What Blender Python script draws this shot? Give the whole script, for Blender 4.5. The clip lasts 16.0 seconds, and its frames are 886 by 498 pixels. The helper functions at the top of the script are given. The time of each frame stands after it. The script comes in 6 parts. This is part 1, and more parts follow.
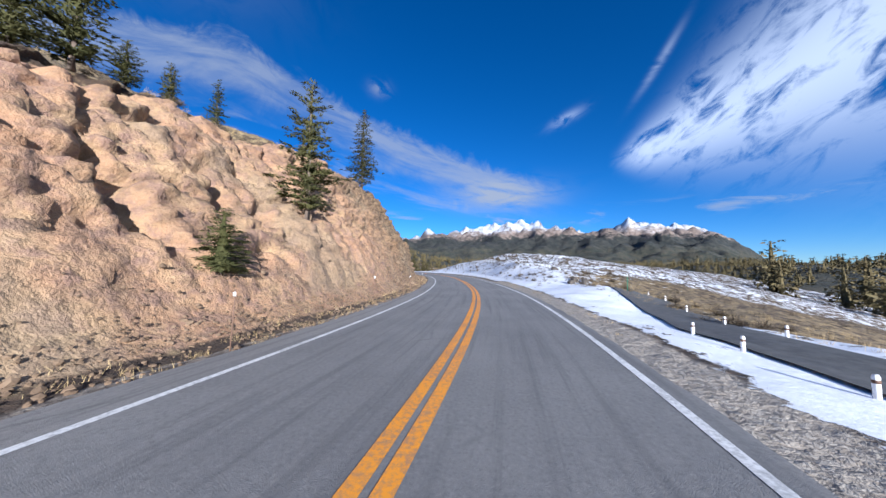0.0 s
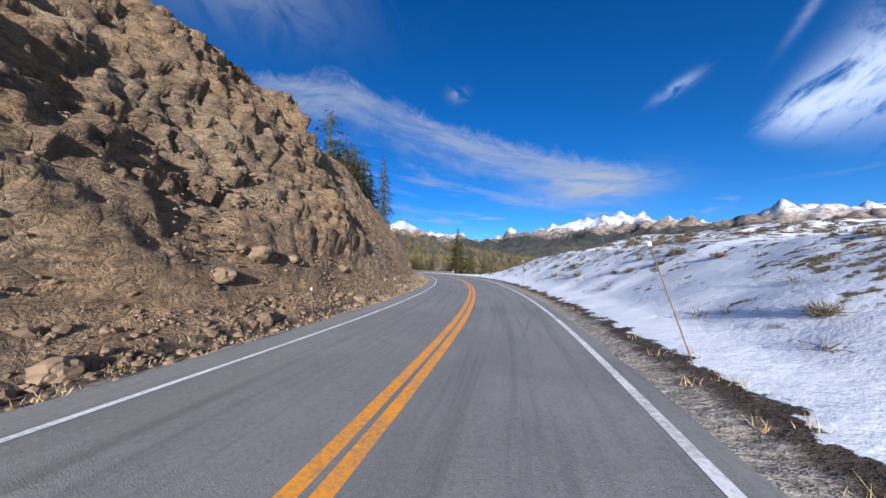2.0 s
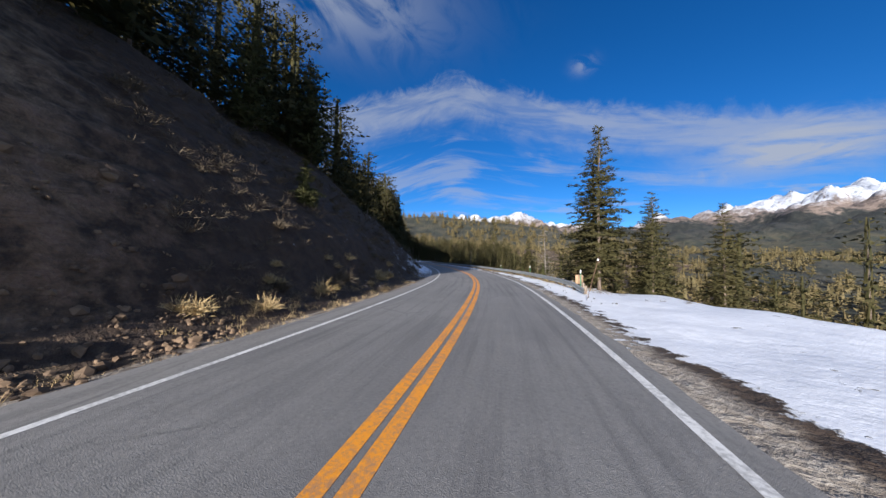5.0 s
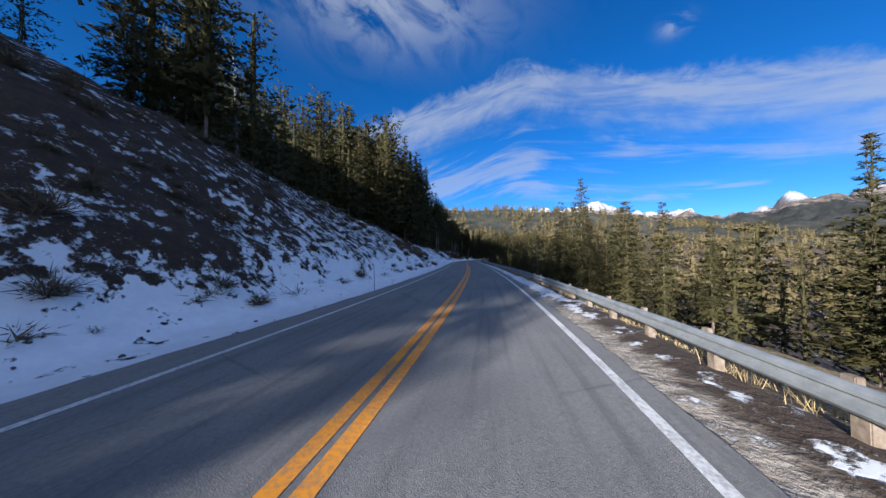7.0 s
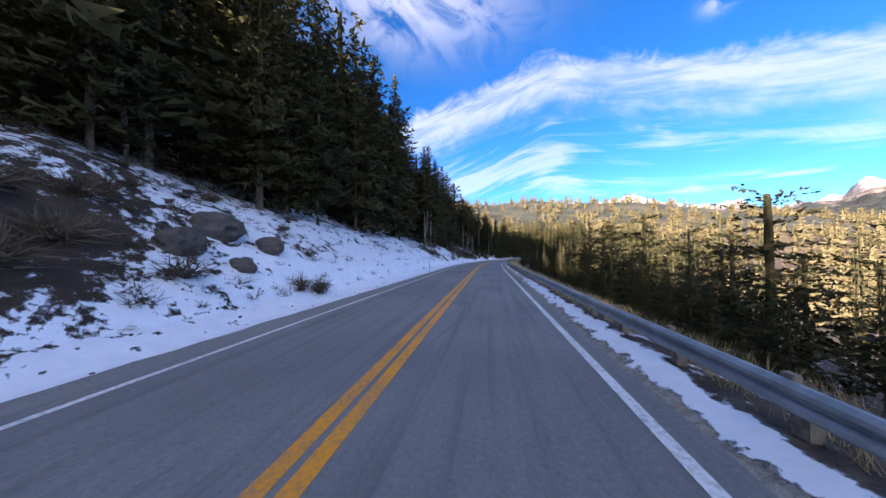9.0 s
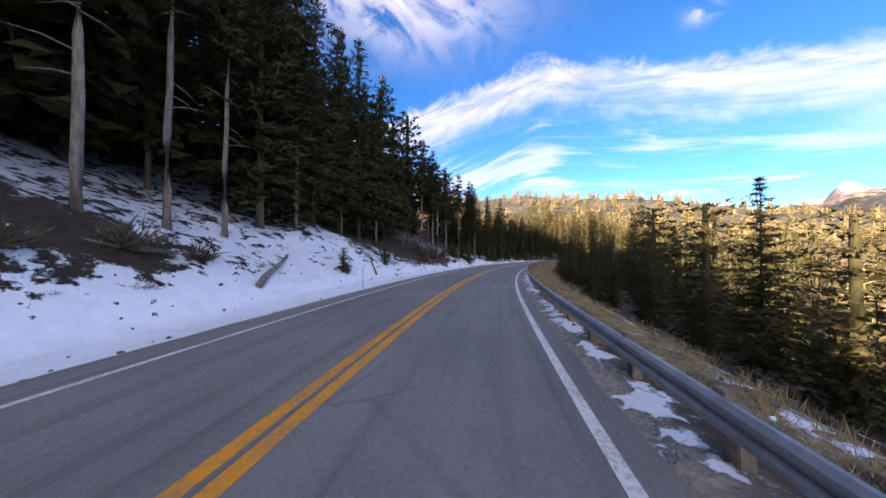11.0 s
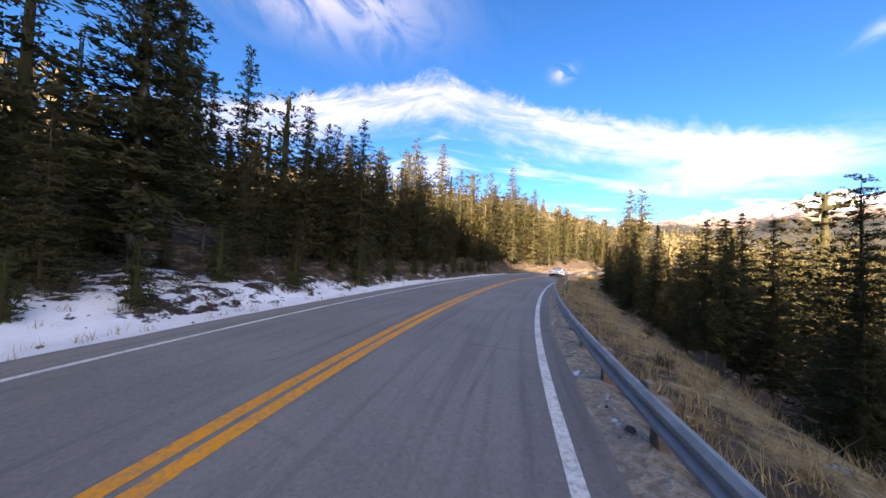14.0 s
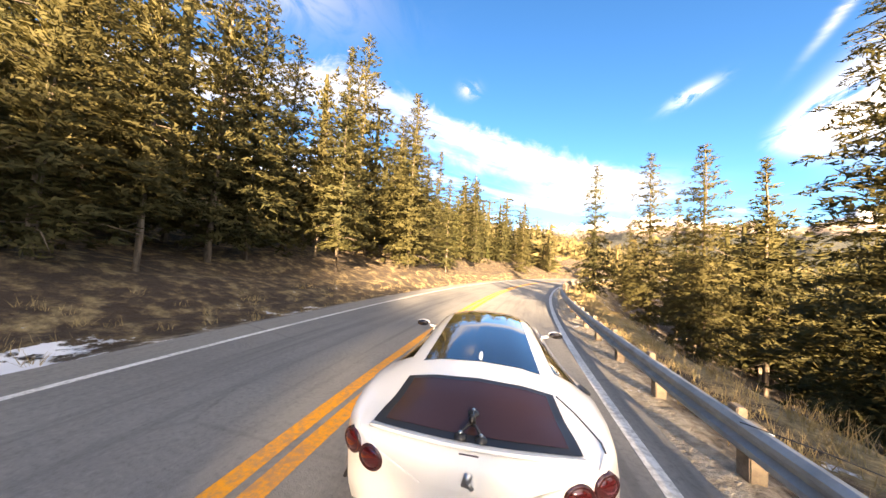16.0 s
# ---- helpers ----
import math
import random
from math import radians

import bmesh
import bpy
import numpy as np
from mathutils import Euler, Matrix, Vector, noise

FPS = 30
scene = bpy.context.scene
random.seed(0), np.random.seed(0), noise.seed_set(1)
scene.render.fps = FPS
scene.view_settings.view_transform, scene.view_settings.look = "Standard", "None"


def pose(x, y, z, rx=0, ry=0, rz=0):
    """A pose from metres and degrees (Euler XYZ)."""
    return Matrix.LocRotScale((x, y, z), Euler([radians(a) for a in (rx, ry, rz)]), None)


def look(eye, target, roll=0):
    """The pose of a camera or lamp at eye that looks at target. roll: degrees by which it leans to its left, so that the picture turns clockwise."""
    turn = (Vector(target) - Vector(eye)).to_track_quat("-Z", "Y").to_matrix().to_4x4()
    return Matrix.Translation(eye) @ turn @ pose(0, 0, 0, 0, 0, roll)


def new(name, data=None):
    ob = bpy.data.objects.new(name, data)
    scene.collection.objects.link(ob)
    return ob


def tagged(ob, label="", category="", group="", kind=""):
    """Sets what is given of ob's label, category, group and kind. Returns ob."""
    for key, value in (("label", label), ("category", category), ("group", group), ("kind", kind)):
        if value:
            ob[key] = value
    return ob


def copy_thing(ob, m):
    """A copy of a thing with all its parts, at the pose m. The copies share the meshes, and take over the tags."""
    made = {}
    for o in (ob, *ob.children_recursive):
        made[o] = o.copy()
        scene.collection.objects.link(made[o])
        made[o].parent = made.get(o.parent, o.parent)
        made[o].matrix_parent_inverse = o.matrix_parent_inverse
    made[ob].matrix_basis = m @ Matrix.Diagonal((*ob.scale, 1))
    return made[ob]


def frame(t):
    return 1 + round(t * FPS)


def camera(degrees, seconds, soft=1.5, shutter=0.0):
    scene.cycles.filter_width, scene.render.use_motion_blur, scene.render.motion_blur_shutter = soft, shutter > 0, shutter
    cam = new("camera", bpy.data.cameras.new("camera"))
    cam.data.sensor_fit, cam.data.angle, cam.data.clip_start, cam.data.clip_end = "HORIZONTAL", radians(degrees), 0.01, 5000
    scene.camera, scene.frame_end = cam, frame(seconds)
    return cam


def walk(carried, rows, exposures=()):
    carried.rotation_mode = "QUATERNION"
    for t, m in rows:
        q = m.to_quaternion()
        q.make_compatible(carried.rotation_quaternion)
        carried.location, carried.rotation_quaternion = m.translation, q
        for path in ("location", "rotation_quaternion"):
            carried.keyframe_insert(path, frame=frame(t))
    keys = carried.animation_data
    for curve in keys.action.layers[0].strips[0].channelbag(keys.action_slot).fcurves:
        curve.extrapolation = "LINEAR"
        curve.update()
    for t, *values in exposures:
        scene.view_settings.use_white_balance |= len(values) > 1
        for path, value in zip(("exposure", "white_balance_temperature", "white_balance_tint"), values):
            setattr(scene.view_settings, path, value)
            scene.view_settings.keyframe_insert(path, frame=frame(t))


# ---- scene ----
cam = camera(115.2, 16.0)
ROWS = [  # seconds, x, y, z, yaw, pitch, roll
    (0.0, 0.00, 0.00, 1.95, -0.00, 3.70, -0.85),
    (0.5, 2.39, 10.90, 1.95, 4.02, 3.60, -0.90),
    (1.0, 3.91, 21.62, 1.95, 8.43, 3.72, -0.26),
    (1.5, 4.59, 32.11, 1.95, 12.46, 3.71, -0.24),
    (2.0, 4.49, 42.47, 1.95, 16.83, 3.71, -0.17),
    (2.5, 3.63, 52.85, 1.95, 21.00, 3.50, -0.25),
    (3.0, 2.00, 63.17, 1.95, 25.17, 3.67, -0.09),
    (3.5, -0.37, 73.43, 1.95, 29.19, 3.54, -0.12),
    (4.0, -3.46, 83.59, 1.95, 33.05, 3.13, -0.33),
    (4.5, -7.24, 93.61, 1.95, 36.79, 2.59, -0.60),
    (5.0, -11.70, 103.45, 1.95, 40.44, 2.07, -0.79),
    (5.5, -16.80, 113.09, 1.95, 44.00, 1.73, -0.78),
    (6.0, -22.61, 122.45, 1.95, 47.49, 1.58, -0.56),
    (6.5, -29.17, 131.46, 1.95, 51.05, 1.55, -0.10),
    (7.0, -36.44, 140.09, 1.95, 53.97, 1.52, 0.29),
    (7.5, -44.33, 148.31, 1.95, 56.45, 1.60, 0.85),
    (8.0, -52.68, 156.21, 1.95, 57.98, 1.51, 1.14),
    (8.5, -61.24, 164.03, 1.95, 58.60, 1.33, 0.89),
    (9.0, -69.90, 171.78, 1.95, 58.95, 1.19, 0.69),
    (9.5, -78.59, 179.43, 1.95, 59.03, 1.09, 0.54),
    (10.0, -87.29, 187.02, 1.95, 58.78, 1.03, 0.43),
    (10.5, -95.93, 194.60, 1.95, 58.15, 1.04, 0.33),
    (11.0, -104.47, 202.24, 1.95, 57.06, 1.12, 0.23),
    (11.5, -112.69, 210.01, 1.95, 55.53, 1.27, 0.12),
    (12.0, -120.32, 218.00, 1.95, 52.78, 1.33, -0.21),
    (12.5, -127.21, 226.31, 1.95, 49.20, 1.40, -0.85),
    (13.0, -133.39, 234.98, 1.95, 45.34, 1.49, -1.34),
    (13.5, -138.85, 244.04, 1.95, 40.75, 1.63, -2.01),
    (14.0, -143.50, 253.49, 1.95, 35.91, 1.85, -2.46),
    (14.5, -147.30, 263.22, 1.95, 31.18, 1.91, -3.07),
    (15.0, -150.19, 273.13, 1.95, 25.99, 2.15, -3.96),
    (15.5, -152.23, 283.14, 1.95, 21.57, 2.56, -3.72),
    (16.0, -153.49, 293.15, 1.95, 17.13, 2.93, -3.43),
]
EXPOSURES = [   # seconds, stops, kelvin, tint
    (0.0, 1.25, 5250, 12), (3.0, 1.25, 5650, 12), (5.0, 1.15, 5750, 12), (6.2, 1.2, 5550, 12), (7.2, 1.5, 5550, 12), (8.0, 2.0, 5500, 13), (8.5, 2.4, 5850, 17), (11.0, 2.8, 7500, 25),
    (13.5, 2.85, 7700, 24), (14.5, 3.1, 8200, 24), (15.6, 3.4, 9600, 20), (16.0, 3.4, 10300, 17),
]
walk(cam, [(t, pose(x, y, z, 90 + pitch, roll, yaw)) for t, x, y, z, yaw, pitch, roll in ROWS], EXPOSURES)

# ---- sky, clouds and sun ----
SHADOW_WAY, SUN_UP = radians(19), radians(14)   # light travels to 19 degrees left of +y, 14 degrees down


def mnode(nt, op, a, b=None, c=None, clamp=False):
    n = nt.nodes.new("ShaderNodeMath")
    n.operation, n.use_clamp = op, clamp
    for i, v in enumerate((a, b, c)):
        if v is None:
            continue
        if isinstance(v, (int, float)):
            n.inputs[i].default_value = v
        else:
            nt.links.new(v, n.inputs[i])
    return n.outputs[0]


def make_world():
    w = bpy.data.worlds.new("mountain_sky")
    scene.world = w
    w.use_nodes = True
    nt = w.node_tree
    nt.nodes.clear()
    link = nt.links.new
    out, bg = nt.nodes.new("ShaderNodeOutputWorld"), nt.nodes.new("ShaderNodeBackground")
    sky = nt.nodes.new("ShaderNodeTexSky")
    sky.sky_type, sky.sun_disc = "NISHITA", False
    sky.sun_elevation, sky.sun_rotation = SUN_UP, math.pi - SHADOW_WAY
    sky.altitude, sky.air_density, sky.dust_density, sky.ozone_density = 2600, 1.0, 0.3, 4.0
    tc, sep = nt.nodes.new("ShaderNodeTexCoord"), nt.nodes.new("ShaderNodeSeparateXYZ")
    link(tc.outputs["Generated"], sep.inputs[0])
    m = lambda *a, **k: mnode(nt, *a, **k)
    deg = 180 / math.pi
    az = m("MULTIPLY", m("ARCTAN2", m("MULTIPLY", sep.outputs[0], -1.0), sep.outputs[1]), deg)
    el = m("MULTIPLY", m("ARCSINE", sep.outputs[2]), deg)

    def streaks(sx, sy, tilt, detail, rough, seed, warp=0.6):
        """Fibrous noise in (azimuth, elevation), drawn out along one way."""
        u = m("ADD", m("MULTIPLY", az, sx), m("MULTIPLY", el, sx * tilt))
        v = m("SUBTRACT", m("MULTIPLY", el, sy), m("MULTIPLY", az, sy * tilt))
        cmb = nt.nodes.new("ShaderNodeCombineXYZ")
        link(u, cmb.inputs[0]), link(v, cmb.inputs[1])
        cmb.inputs[2].default_value = seed
        n = nt.nodes.new("ShaderNodeTexNoise")
        n.inputs["Scale"].default_value, n.inputs["Detail"].default_value = 1.0, detail
        n.inputs["Roughness"].default_value, n.inputs["Distortion"].default_value = rough, warp
        link(cmb.outputs[0], n.inputs["Vector"])
        return n.outputs["Fac"]

    def bell(x, centre, width):
        d = m("DIVIDE", m("SUBTRACT", x, centre), width)
        return m("POWER", math.e, m("MULTIPLY", m("MULTIPLY", d, d), -1.0))

    def ramp(x, lo, hi):
        n = nt.nodes.new("ShaderNodeMapRange")
        n.interpolation_type = "SMOOTHSTEP"
        link(x, n.inputs["Value"])
        n.inputs["From Min"].default_value, n.inputs["From Max"].default_value = lo, hi
        return n.outputs["Result"]

    # the long arch of cirrus: a crest with a firm upper edge and fibres that follow it downwards
    d = m("SUBTRACT", az, 38.0)
    arch = m("SUBTRACT", 35.0, m("MULTIPLY", m("SQRT", m("ADD", m("MULTIPLY", d, d), 14.0)), 0.31))
    below = m("SUBTRACT", arch, el)

    def fibres(sx, sy, tilt, rough, seed, warp):
        """Fibrous noise in (azimuth, degrees below the arch)."""
        u = m("ADD", m("MULTIPLY", az, sx), m("MULTIPLY", below, sx * tilt))
        v = m("SUBTRACT", m("MULTIPLY", below, sy), m("MULTIPLY", az, sy * tilt))
        cmb = nt.nodes.new("ShaderNodeCombineXYZ")
        link(u, cmb.inputs[0]), link(v, cmb.inputs[1])
        cmb.inputs[2].default_value = seed
        n = nt.nodes.new("ShaderNodeTexNoise")
        n.inputs["Scale"].default_value, n.inputs["Detail"].default_value = 1.0, 9
        n.inputs["Roughness"].default_value, n.inputs["Distortion"].default_value = rough, warp
        link(cmb.outputs[0], n.inputs["Vector"])
        return n.outputs["Fac"]

    f1 = streaks(0.07, 0.30, 0.25, 7, 0.62, 3.1)
    edge = m("ADD", below, m("MULTIPLY", m("SUBTRACT", fibres(0.16, 0.22, 0.1, 0.65, 2.2, 0.8), 0.5), 7.0))
    crest = m("MULTIPLY", ramp(edge, -0.6, 2.0), m("SUBTRACT", 1.0, ramp(edge, 3.5, 9.5)))
    crest = m("MULTIPLY", crest, m("ADD", 0.35, m("MULTIPLY", ramp(fibres(0.06, 0.34, 0.06, 0.62, 3.1, 0.5), 0.34, 0.62), 0.65)))
    second = m("MULTIPLY", m("MULTIPLY", ramp(edge, 8.0, 12.0), ramp(el, 9.5, 13.0)), ramp(fibres(0.045, 0.36, 0.08, 0.6, 8.4, 0.4), 0.43, 0.62))
    ends = m("MULTIPLY", ramp(az, -26.0, -12.0), m("SUBTRACT", 1.0, ramp(az, 70.0, 90.0)))
    tail = m("MULTIPLY", m("MULTIPLY", bell(el, 14.2, 2.6), bell(az, -11.0, 9.0)), ramp(streaks(0.10, 0.42, 0.10, 8, 0.62, 6.3), 0.32, 0.55))
    # high cloud above the forest, a puff and low wisps
    high = m("MULTIPLY", m("MULTIPLY", bell(el, 42.5, 6.0), bell(az, 66.0, 21.0)), ramp(streaks(0.09, 0.16, 0.4, 9, 0.6, 5.5, 0.9), 0.33, 0.62))
    puff = m("MULTIPLY", m("MULTIPLY", m("MULTIPLY", bell(el, 32.5, 1.1), bell(az, 13.8, 1.8)), ramp(streaks(0.3, 0.5, 0.3, 8, 0.65, 4.4), 0.38, 0.6)), 0.45)
    low = m("MULTIPLY", m("MULTIPLY", bell(el, 9.6, 1.3), ramp(streaks(0.09, 0.5, 0.05, 8, 0.6, 12.0), 0.52, 0.68)), 0.55)
    grey = m("MULTIPLY", m("MULTIPLY", crest, ends), 0.62)
    for x in (m("MULTIPLY", m("MULTIPLY", second, ends), 0.48), m("MULTIPLY", tail, 0.75), m("MULTIPLY", high, 0.62), puff, low):
        grey = m("ADD", grey, x)
    # a feather of cloud over the range that widens from its tip, with thin streaks beside it
    away = m("SUBTRACT", -32.0, az)
    t = m("DIVIDE", m("SUBTRACT", el, m("ADD", 18.4, m("MULTIPLY", away, 0.28))), m("ADD", 1.4, m("MULTIPLY", m("MAXIMUM", away, 0.0), 0.36)))
    plume = m("MULTIPLY", m("MULTIPLY", m("POWER", math.e, m("MULTIPLY", m("MULTIPLY", t, t), -1.0)), ramp(away, -1.5, 5.0)),
              ramp(streaks(0.16, 0.34, -0.62, 9, 0.62, 1.7, 0.5), 0.30, 0.55))
    thin = m("MULTIPLY", m("MULTIPLY", bell(m("SUBTRACT", el, m("MULTIPLY", m("ADD", az, 38.5), -1.1)), 31.2, 0.8), bell(az, -38.5, 2.6)), ramp(f1, 0.3, 0.6))
    wisp = m("MULTIPLY", m("MULTIPLY", bell(m("ADD", el, m("MULTIPLY", az, 0.3)), 19.6, 0.8), bell(az, -24.0, 2.6)), ramp(streaks(0.25, 0.5, -0.3, 8, 0.65, 9.1), 0.36, 0.6))
    white = m("ADD", m("ADD", m("MULTIPLY", plume, 0.8), m("MULTIPLY", thin, 0.3)), m("MULTIPLY", wisp, 0.34))
    hue = nt.nodes.new("ShaderNodeHueSaturation")
    hue.inputs["Hue"].default_value, hue.inputs["Saturation"].default_value = 0.503, 1.19
    link(sky.outputs[0], hue.inputs["Color"])
    seen = hue.outputs[0]
    for amount, tone in ((grey, (3.4, 3.5, 3.7, 1)), (white, (6.6, 6.9, 7.4, 1))):
        mix = nt.nodes.new("ShaderNodeMix")
        mix.data_type = "RGBA"
        link(m("MINIMUM", amount, 0.92), mix.inputs[0]), link(seen, mix.inputs[6])
        mix.inputs[7].default_value = tone
        seen = mix.outputs[2]
    link(seen, bg.inputs[0])
    bg.inputs[1].default_value = 0.06
    link(bg.outputs[0], out.inputs[0])


make_world()
sun = new("sun", bpy.data.lights.new("sun", "SUN"))
sun.data.energy, sun.data.angle, sun.data.color = 5.0, radians(0.53), (1.0, 0.89, 0.74)
sun.matrix_world = look((0, 0, 60), (-math.sin(SHADOW_WAY) * math.cos(SUN_UP), math.cos(SHADOW_WAY) * math.cos(SUN_UP), 60 - math.sin(SUN_UP)))

# ---- materials ----
class Mat:
    """A node material with short calls for its nodes."""

    def __init__(self, name, rough=0.8, metal=0.0):
        self.mat = bpy.data.materials.new(name)
        self.mat.use_nodes = True
        self.nt = self.mat.node_tree
        self.bsdf = self.nt.nodes["Principled BSDF"]
        self.bsdf.inputs["Roughness"].default_value = rough
        self.bsdf.inputs["Metallic"].default_value = metal
        self.geo = self.nt.nodes.new("ShaderNodeNewGeometry")
        self.info = self.nt.nodes.new("ShaderNodeObjectInfo")

    def link(self, a, b):
        self.nt.links.new(a, b)

    def m(self, *a, **k):
        return mnode(self.nt, *a, **k)

    def noise(self, scale, detail=4, rough=0.55, stretch=None, warp=0.0):
        n = self.nt.nodes.new("ShaderNodeTexNoise")
        n.inputs["Scale"].default_value, n.inputs["Detail"].default_value = scale, detail
        n.inputs["Roughness"].default_value, n.inputs["Distortion"].default_value = rough, warp
        v = self.geo.outputs["Position"]
        if stretch:
            mp = self.nt.nodes.new("ShaderNodeMapping")
            mp.inputs["Scale"].default_value = stretch
            self.link(v, mp.inputs["Vector"])
            v = mp.outputs[0]
        self.link(v, n.inputs["Vector"])
        return n.outputs["Fac"]

    def cells(self, scale, feature="DISTANCE_TO_EDGE", stretch=None):
        n = self.nt.nodes.new("ShaderNodeTexVoronoi")
        n.feature = feature
        n.inputs["Scale"].default_value = scale
        v = self.geo.outputs["Position"]
        if stretch:
            mp = self.nt.nodes.new("ShaderNodeMapping")
            mp.inputs["Scale"].default_value = stretch
            self.link(v, mp.inputs["Vector"])
            v = mp.outputs[0]
        self.link(v, n.inputs["Vector"])
        return n

    def ramp(self, x, lo, hi):
        n = self.nt.nodes.new("ShaderNodeMapRange")
        n.interpolation_type = "SMOOTHSTEP"
        self.link(x, n.inputs["Value"])
        n.inputs["From Min"].default_value, n.inputs["From Max"].default_value = lo, hi
        return n.outputs["Result"]

    def mix(self, fac, a, b):
        n = self.nt.nodes.new("ShaderNodeMix")
        n.data_type = "RGBA"
        for s, v in ((0, fac), (6, a), (7, b)):
            if isinstance(v, (int, float)):
                n.inputs[s].default_value = v
            elif isinstance(v, tuple):
                n.inputs[s].default_value = (*v, 1)
            else:
                self.link(v, n.inputs[s])
        return n.outputs[2]

    def attr(self, name):
        n = self.nt.nodes.new("ShaderNodeAttribute")
        n.attribute_name = name
        return n.outputs["Fac"]

    def color(self, c):
        if isinstance(c, tuple):
            self.bsdf.inputs["Base Color"].default_value = (*c, 1)
        else:
            self.link(c, self.bsdf.inputs["Base Color"])
        return self

    def rough(self, x):
        self.link(x, self.bsdf.inputs["Roughness"])
        return self

    def bump(self, h, strength=0.5, dist=0.02):
        n = self.nt.nodes.new("ShaderNodeBump")
        n.inputs["Strength"].default_value, n.inputs["Distance"].default_value = strength, dist
        self.link(h, n.inputs["Height"])
        self.link(n.outputs[0], self.bsdf.inputs["Normal"])
        return self


def mat_ground():
    M = Mat("hillside", 0.92)
    n1, n2, n3 = M.noise(0.35, 6, 0.62), M.noise(1.7, 6, 0.65), M.noise(9.0, 5, 0.65)
    rock = M.mix(M.ramp(n1, 0.38, 0.62), (0.315, 0.180, 0.098), (0.355, 0.232, 0.122))
    old = M.mix(M.ramp(n1, 0.38, 0.62), (0.29, 0.180, 0.088), (0.18, 0.116, 0.062))
    rock = M.mix(M.attr("layered"), rock, old)
    rock = M.mix(M.ramp(n2, 0.42, 0.66), rock, M.mix(M.attr("layered"), (0.23, 0.138, 0.098), (0.20, 0.130, 0.070)))
    rock = M.mix(M.m("MULTIPLY", M.ramp(M.noise(0.16, 3), 0.52, 0.62), 0.55), rock, (0.25, 0.19, 0.115))
    crack = M.cells(0.75, stretch=(1.0, 1.0, 0.55)).outputs["Distance"]
    rock = M.mix(M.m("MULTIPLY", M.ramp(n3, 0.45, 0.75), 0.4), rock, (0.43, 0.30, 0.18))
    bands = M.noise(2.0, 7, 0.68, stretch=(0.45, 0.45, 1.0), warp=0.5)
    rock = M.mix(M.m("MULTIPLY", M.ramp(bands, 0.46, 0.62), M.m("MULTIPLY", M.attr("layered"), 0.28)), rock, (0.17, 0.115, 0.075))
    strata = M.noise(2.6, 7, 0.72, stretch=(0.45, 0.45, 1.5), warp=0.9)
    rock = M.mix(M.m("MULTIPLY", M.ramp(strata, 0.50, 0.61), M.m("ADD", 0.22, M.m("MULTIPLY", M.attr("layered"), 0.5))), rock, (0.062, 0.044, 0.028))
    rock = M.mix(M.m("MULTIPLY", M.ramp(strata, 0.45, 0.36), M.m("ADD", 0.15, M.m("MULTIPLY", M.attr("layered"), 0.35))), rock, (0.40, 0.285, 0.165))
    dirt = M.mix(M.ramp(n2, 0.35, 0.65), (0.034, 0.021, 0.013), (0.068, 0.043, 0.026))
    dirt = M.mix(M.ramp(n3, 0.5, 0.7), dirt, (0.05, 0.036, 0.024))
    dry = M.mix(M.ramp(n3, 0.35, 0.7), (0.20, 0.145, 0.07), (0.36, 0.27, 0.14))
    stain = M.ramp(M.noise(0.55, 6, 0.68, stretch=(1, 1, 0.7), warp=0.8), 0.50, 0.64)
    rock = M.mix(M.m("MULTIPLY", stain, M.m("ADD", 0.36, M.m("MULTIPLY", M.attr("layered"), 0.28))), rock, (0.10, 0.066, 0.045))
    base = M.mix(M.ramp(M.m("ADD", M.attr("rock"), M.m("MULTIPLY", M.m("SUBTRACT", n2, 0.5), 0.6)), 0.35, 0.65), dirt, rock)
    base = M.mix(M.ramp(M.m("ADD", M.attr("grass"), M.m("MULTIPLY", M.m("SUBTRACT", n2, 0.5), 1.1)), 0.4, 0.7), base, dry)
    base = M.mix(M.ramp(M.m("ADD", M.attr("gravel"), M.m("MULTIPLY", M.m("SUBTRACT", n2, 0.5), 0.7)), 0.35, 0.65), base, M.mix(M.ramp(n3, 0.35, 0.65), (0.22, 0.185, 0.145), (0.37, 0.33, 0.275)))
    s = M.m("ADD", M.attr("snow"), M.m("MULTIPLY", M.m("SUBTRACT", n2, 0.5), 1.5))
    s = M.m("ADD", s, M.m("MULTIPLY", M.m("SUBTRACT", n1, 0.5), 0.8))
    s = M.m("ADD", s, M.m("MULTIPLY", M.m("SUBTRACT", n3, 0.5), 0.35))
    s = M.ramp(s, 0.46, 0.56)
    white = M.mix(M.ramp(n2, 0.3, 0.7), (0.80, 0.82, 0.86), (0.70, 0.72, 0.76))
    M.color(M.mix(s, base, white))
    M.rough(M.m("SUBTRACT", 0.95, M.m("MULTIPLY", s, 0.3)))
    h = M.m("ADD", M.m("MULTIPLY", n3, M.m("ADD", 0.14, M.m("MULTIPLY", M.attr("layered"), 0.2))), M.m("ADD", n2, M.m("MULTIPLY", M.m("MINIMUM", crack, 0.12), 0.8)))
    small = M.cells(2.3, stretch=(1.0, 1.0, 1.5)).outputs["Distance"]
    tiny = M.cells(6.5).outputs["Distance"]
    stone = M.m("ADD", M.m("MULTIPLY", M.m("MINIMUM", small, 0.10), 3.0), M.m("MULTIPLY", M.m("MINIMUM", tiny, 0.08), 1.6))
    h = M.m("ADD", h, M.m("MULTIPLY", stone, M.m("MULTIPLY", M.attr("rock"), M.m("MULTIPLY", M.attr("layered"), 0.6))))
